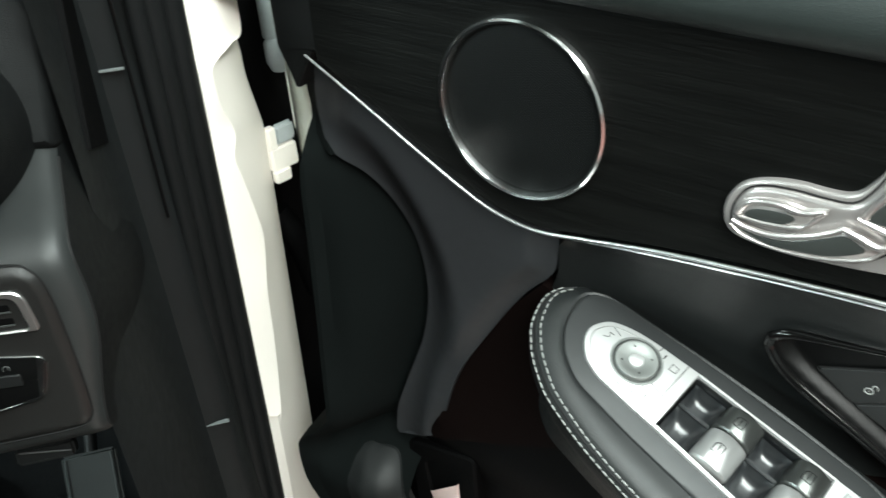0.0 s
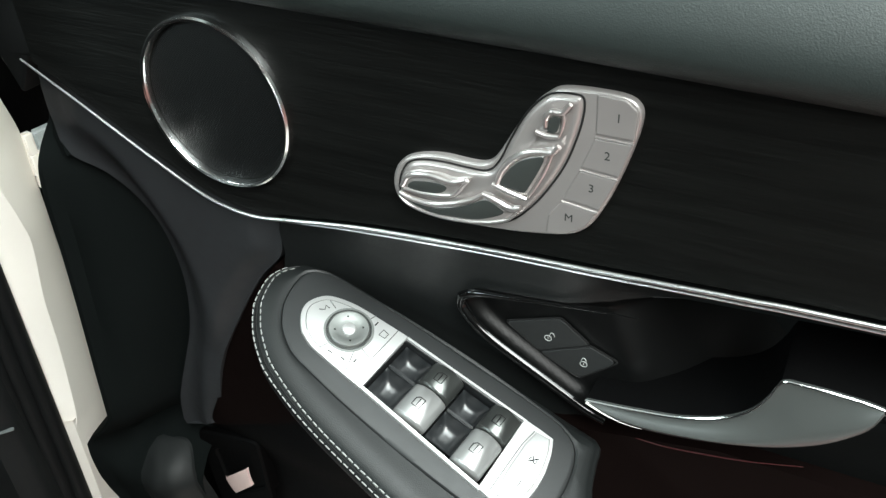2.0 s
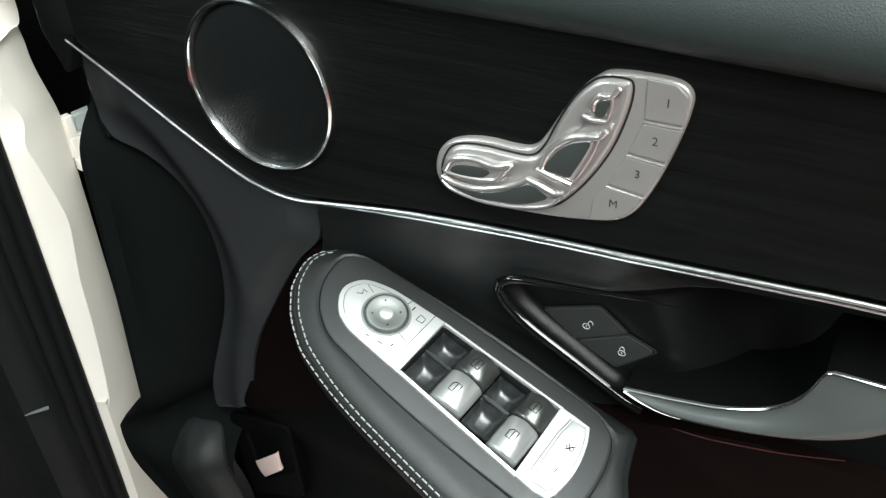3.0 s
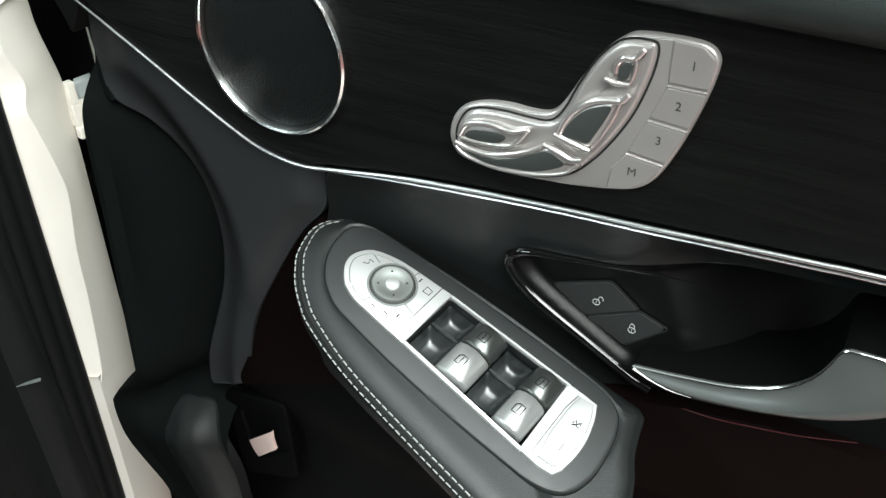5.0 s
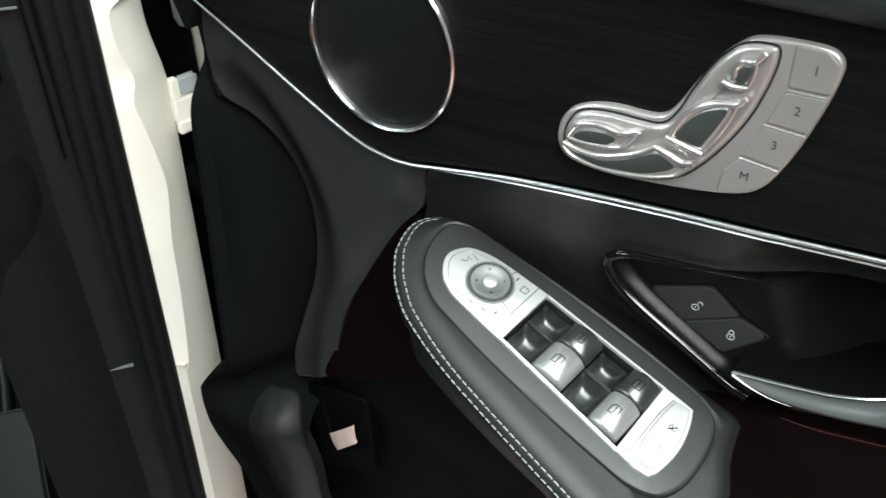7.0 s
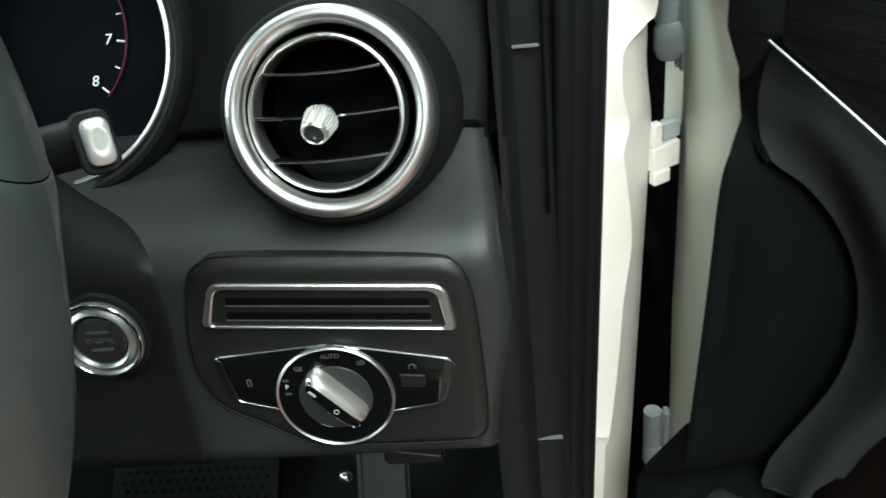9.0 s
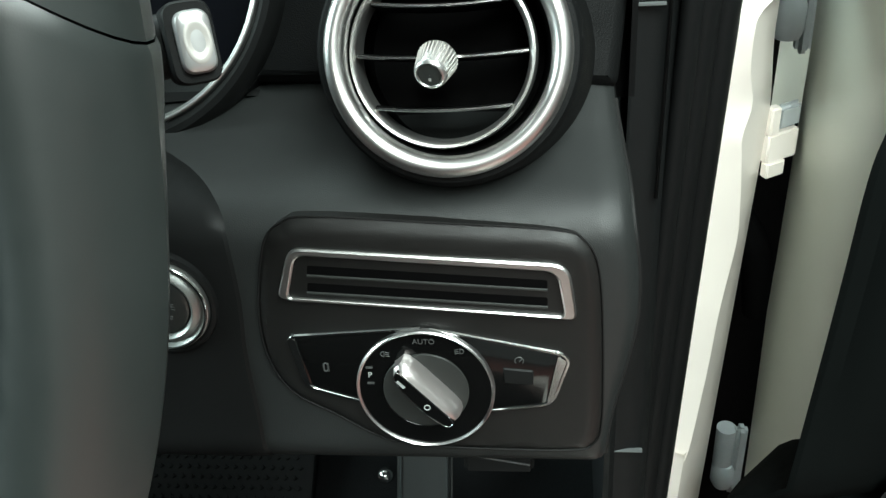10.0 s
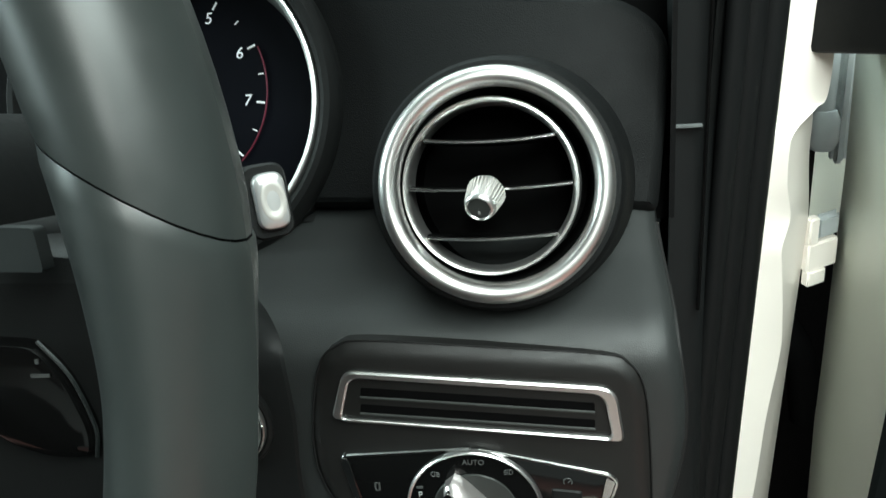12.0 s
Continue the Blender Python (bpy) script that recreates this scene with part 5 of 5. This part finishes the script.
for i, ch in enumerate("012345678"):
    a = 56.8 + (5 - i) * 33.4
    c, s = math.cos(radians(a)), math.sin(radians(a))
    part("tick", tube([(DX + 0.0485 * c, DY_ + 0.0485 * s, DZ), (DX + 0.0530 * c, DY_ + 0.0530 * s, DZ)], 0.0006, sides=4), DIGIT, clu)
    part("numeral", text_mesh(ch, 0.0083, Matrix.Translation((DX + 0.0432 * c, DY_ + 0.0432 * s, DZ)), shear=0.2), DIGIT, clu, "white numeral", smooth=False)
    if i < 8:
        c, s = math.cos(radians(a - 16.7)), math.sin(radians(a - 16.7))
        part("tick", tube([(DX + 0.0500 * c, DY_ + 0.0500 * s, DZ), (DX + 0.0528 * c, DY_ + 0.0528 * s, DZ)], 0.0004, sides=4), DIGIT, clu)
part("red_band", tube([(DX + 0.0540 * math.cos(radians(a)), DY_ + 0.0540 * math.sin(radians(a)), DZ) for a in range(-46, 24, 4)], 0.0005, sides=4), REDLINE, clu, "thin red warning arc")

# steering wheel
WHEEL = Matrix(((0.99965, -0.00807, 0.02503, -0.2181), (0.02630, 0.30667, -0.95145, -0.2106), (0.0, 0.95178, 0.30677, 1.0164), (0, 0, 0, 1)))
wheel = thing("steering_wheel", WHEEL, "black leather steering wheel with flattened lower grip", "steering wheel")


def rim_arc(a0, a1, shape, n, skew0=0.0, skew1=0.0, blend=False):
    """A stretch of the rim; its ends may be cut askew, in degrees for each metre across."""
    rows = []
    for i in range(n + 1):
        a = a0 + (a1 - a0) * i / n
        e = min(i, n - i) / n * abs(a1 - a0)
        k = 0.975 + 0.025 * step_up(e / 0.5)
        f0, f1 = max(0.0, 1 - i / n * 6), max(0.0, 1 - (n - i) / n * 6)
        row = []
        mix = step_up(abs(a - 8.2) / 14) if blend else 1.0
        now = [(x * mix + rx * (1 - mix), z * mix + rz * (1 - mix)) for (x, z), (rx, rz) in zip(shape, ROUND)]
        for x, z in now + now[:1]:
            t = radians(a + skew0 * x * f0 + skew1 * x * f1)
            row.append(((0.185 + x * k) * math.cos(t), (0.185 + x * k) * math.sin(t), z * k))
        rows.append(row)
    return sheet(rows)


ROUND = [(0.0160 * math.cos(2 * math.pi * i / 28), 0.0185 * math.sin(2 * math.pi * i / 28)) for i in range(28)]
FLAT = [(0.0146 * math.copysign(abs(math.cos(t)) ** 0.95, math.cos(t)), 0.0172 * math.copysign(abs(math.sin(t)) ** 1.7, math.sin(t))) for t in (2 * math.pi * i / 28 for i in range(28))]
part("rim_upper", rim_arc(8.24, 171.6, ROUND, 90, -255, 255), GRIP, wheel, "smooth black leather upper rim")
part("rim_lower", rim_arc(-40, 8.1, FLAT, 60, 0, -255, True), GRIP, wheel, "black leather grip with moulded edge")
part("rim_lower", rim_arc(172.0, 320, FLAT, 60, 255, 0), GRIP, wheel)
part("rim_core", rim_arc(0, 360, [(0.72 * x, 0.72 * z) for x, z in ROUND], 72), INK, wheel)
part("hub", turned([(0.075, -0.06), (0.078, -0.02), (0.070, 0.006), (0.050, 0.018), (0.0001, 0.022)], 48), LEATHER, wheel)
sp = rounded(pts(.060, .016, .120, .012, .150, .0130, .172, .010, .172, -.060, .150, -.058, .110, -.050, .060, -.040), 0.006, 4)
spoke = part("spoke", slab(sp, [(0, -0.035), (0, -0.018), (0.002, -0.0145), (0.006, -0.0135)]), PLASTIC, wheel, "satin black spoke")
pod = rounded(pts(.128, -.004, .1438, -.0052, .1498, -.0130, .1540, -.0240, .1534, -.0305, .1440, -.0305, .1345, -.0270, .120, -.0150), 0.004, 4)
pod = [q + Vector((0.0055, -0.0010)) for q in pod]
pd = part("switch_pod", slab(pod, [(0, -0.018), (0, -0.0120), (0.0010, -0.0100), (0.0030, -0.0092)]), GLOSS, wheel, "glossy black thumb switch")
part("pod_edge", tube([(q.x, q.y, -0.0112) for q in spline([(.1493, -.0062), (.1555, -.0138), (.1595, -.0245), (.1590, -.0310)], n=5)], 0.0005, sides=6), CHROME, pd)
part("plus_mark", box(.1485, .1525, -.0131, -.0124, -.0092, -.0088), PRINT, pd)
part("plus_mark", box(.1498, .1505, -.0103, -.0093, -.0092, -.0088), PRINT, pd)
part("insert", slab(rounded(pts(.1490, .0185, .1580, .0180, .1590, .0095, .1490, .0100), 0.001, 3), [(0, -0.006), (0, -0.002)]), GREYARM, wheel, "grey-blue insert")

# indicator stalk
stalk = thing("indicator_stalk", Matrix.Identity(4), "black indicator stalk with silver dimpled end", "stalk")
TIP = Vector((-0.0440, -0.1230, 1.0030))
ax = Vector((0.50, -0.80, 0.32)).normalized()
right = Vector((1, 0.4, 0)).cross(ax).cross(ax).normalized() * -1
upv = ax.cross(right).normalized()
TM = Matrix.Translation(TIP) @ Matrix((right, upv, ax)).transposed().to_4x4()
o = rounded(pts(-.0044, -.0080, .0048, -.0080, .0048, .0080, -.0044, .0080), 0.0036, 6)
cap = part("end_cap", slab(o, [(0, -0.008), (0, -0.0012), (0.0006, 0.0004), (0.0016, 0.0010)], cap=True), ALU, stalk, "silver end cap")
cap.matrix_local = TM
dm = part("dimple", turned([(0.0036, 0.0011), (0.0032, 0.0013), (0.0026, 0.0012), (0.0014, 0.0009), (0.0001, 0.0008)], 32), SILVER, cap, "oval dimple")
dm.matrix_local = Matrix.Translation((0.0006, 0, 0)) @ Matrix.Diagonal((1, 1.6, 1, 1))
o2 = rounded(pts(-.0068, -.0106, .0060, -.0106, .0060, .0106, -.0068, .0106), 0.0045, 6)
sl = part("sleeve", slab(o2, [(0.002, -0.030), (0, -0.014), (0, -0.0035), (0.0006, -0.0022)]), PLASTIC, stalk)
sl.matrix_local = TM
part("lever", tube(spline([TIP - ax * 0.012 + Vector((-0.004, 0, 0)), (-0.075, -0.115, 0.996), (-0.130, -0.110, 0.985), (-0.205, -0.105, 0.975)], n=6), 0.0085, sides=14), PLASTIC, stalk)
part("column", tube([(-0.218, -0.17, 1.000), (-0.220, -0.09, 0.972), (-0.222, 0.02, 0.935)], 0.052, sides=28), PLASTIC, stalk, "black column shroud")

# ---- hinge side ----
chk = thing("check_strap", Matrix.Identity(4), "pale painted door check strap bridging hinge gap", "door check")
CS = Matrix.Translation((0.2105, 0.2560, 0.7780)) @ Matrix.Rotation(radians(30), 4, "Z")
bm = box(-0.013, 0.015, -0.004, 0.004, -0.0125, 0.0105, r=0.0015)
box(-0.013, 0.004, -0.006, 0.002, -0.0240, -0.0110, r=0.0015, bm=bm)
box(-0.013, -0.004, -0.004, 0.004, 0.0090, 0.0310, r=0.0015, bm=bm)
part("bracket", bm, WHITE, chk).matrix_local = CS
part("strap_arm", box(-0.005, 0.018, -0.002, 0.006, 0.0100, 0.0300, r=0.0035), HINGE, chk, "grey metal strap arm").matrix_local = CS
for z in (0.868, 0.372):
    hg = thing("door_hinge", Matrix.Translation((0.228, 0.332, z)), "pale painted door hinge in the shut gap", "hinge", group="door hinges")
    part("leaf", box(0.004, 0.016, -0.010, 0.004, -0.050, 0.050, r=0.004), HINGE, hg)
    part("knuckle", tube([(-0.004, 0.000, -0.006), (-0.004, 0.000, 0.044)], 0.010, sides=16), HINGE, hg)
    part("pin_head", turned([(0.0001, -0.040), (0.009, -0.038), (0.0125, -0.030), (0.0125, -0.012), (0.009, -0.006), (0.0001, -0.004)], 24, -0.002, -0.002), HINGE, hg)
cav = sheet([[(0.196, 0.352, z), (0.230, 0.362, z), (0.262, 0.356, z)] for z in (0.752, 0.85, 1.0)])
tagged(part("shut_face", cav, JAMB), "pale painted body face behind the hinge", "car body", kind="structure")
bl = thing("gap_boot", Matrix.Identity(4), "black cable boot across hinge gap", "cable boot")
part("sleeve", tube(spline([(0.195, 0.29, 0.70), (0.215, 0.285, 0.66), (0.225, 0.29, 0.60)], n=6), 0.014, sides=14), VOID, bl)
# Added black sheet that stands for the shade deep in the hinge gap.
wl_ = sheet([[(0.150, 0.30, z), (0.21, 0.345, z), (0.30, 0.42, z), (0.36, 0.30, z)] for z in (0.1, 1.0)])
tagged(part("gap_shade", wl_, VOID), "black sheet standing for the shade in the hinge gap", "liner", kind="structure")

# ---- footwell ----
rel = thing("bonnet_release", DASH @ Matrix.Translation((0.017, -0.213, -0.092)), "black bonnet release lever under dashboard", "lever")
part("paddle", box(-0.020, 0.018, -0.006, 0.006, -0.008, 0.004, r=0.002), PLASTIC, rel)
part("edge_line", tube([(-0.016, 0.004, 0.0045), (0.016, -0.001, 0.0045)], 0.0006, sides=5), PRINT, rel)
ped = thing("brake_pedal", Matrix.Translation((-0.117, 0.440, 0.235)) @ Matrix.Rotation(radians(52), 4, "X"), "tall dark grey brake pedal below dashboard", "pedal")
part("pad", box(-0.036, 0.036, -0.110, 0.045, -0.006, 0.006, r=0.004), GREYARM, ped)
for x in (-0.030, 0.030):
    part("pad_edge", tube([(x, -0.102, 0.0065), (x, 0.040, 0.0065)], 0.0016, sides=8), GREYARM, ped)
part("arm", tube([(0.0, 0.02, -0.006), (0.002, 0.08, -0.020), (0.003, 0.20, -0.030)], 0.009, sides=10), PLASTIC, ped)
part("pivot_bolt", turned([(0.0001, 0.010), (0.006, 0.009), (0.010, 0.005), (0.011, 0.0), (0.011, -0.02)], 24, -0.052, -0.015), CHROME, ped, "bright round pedal bolt")
fr = thing("foot_rest", Matrix.Translation((-0.40, 0.470, 0.200)) @ Matrix.Rotation(radians(35), 4, "X"), "dark studded rubber footrest mat", "footrest")
part("plate", slab(rounded(pts(-.125, -.10, .115, -.10, .125, -.06, .125, .03, .105, .06, -.125, .06), 0.022, 6), [(0, -0.014), (0, -0.003), (0.002, -0.0006), (0.005, 0.0)]), RUBBER, fr)
tread = bmesh.new()
for i in range(17):
    for j in range(11):
        x, y = -0.108 + i * 0.0133 + (0.0066 if j % 2 else 0.0), -0.088 + j * 0.0135
        if x < 0.105:
            slab([Vector((x + 0.0052 * math.cos(radians(a)), y + 0.0036 * math.sin(radians(a)))) for a in (0, 90, 180, 270)], [(0, -0.001), (0.0008, 0.0022)], bm=tread)
part("tread", tread, RUBBER, fr, "raised diamond tread")
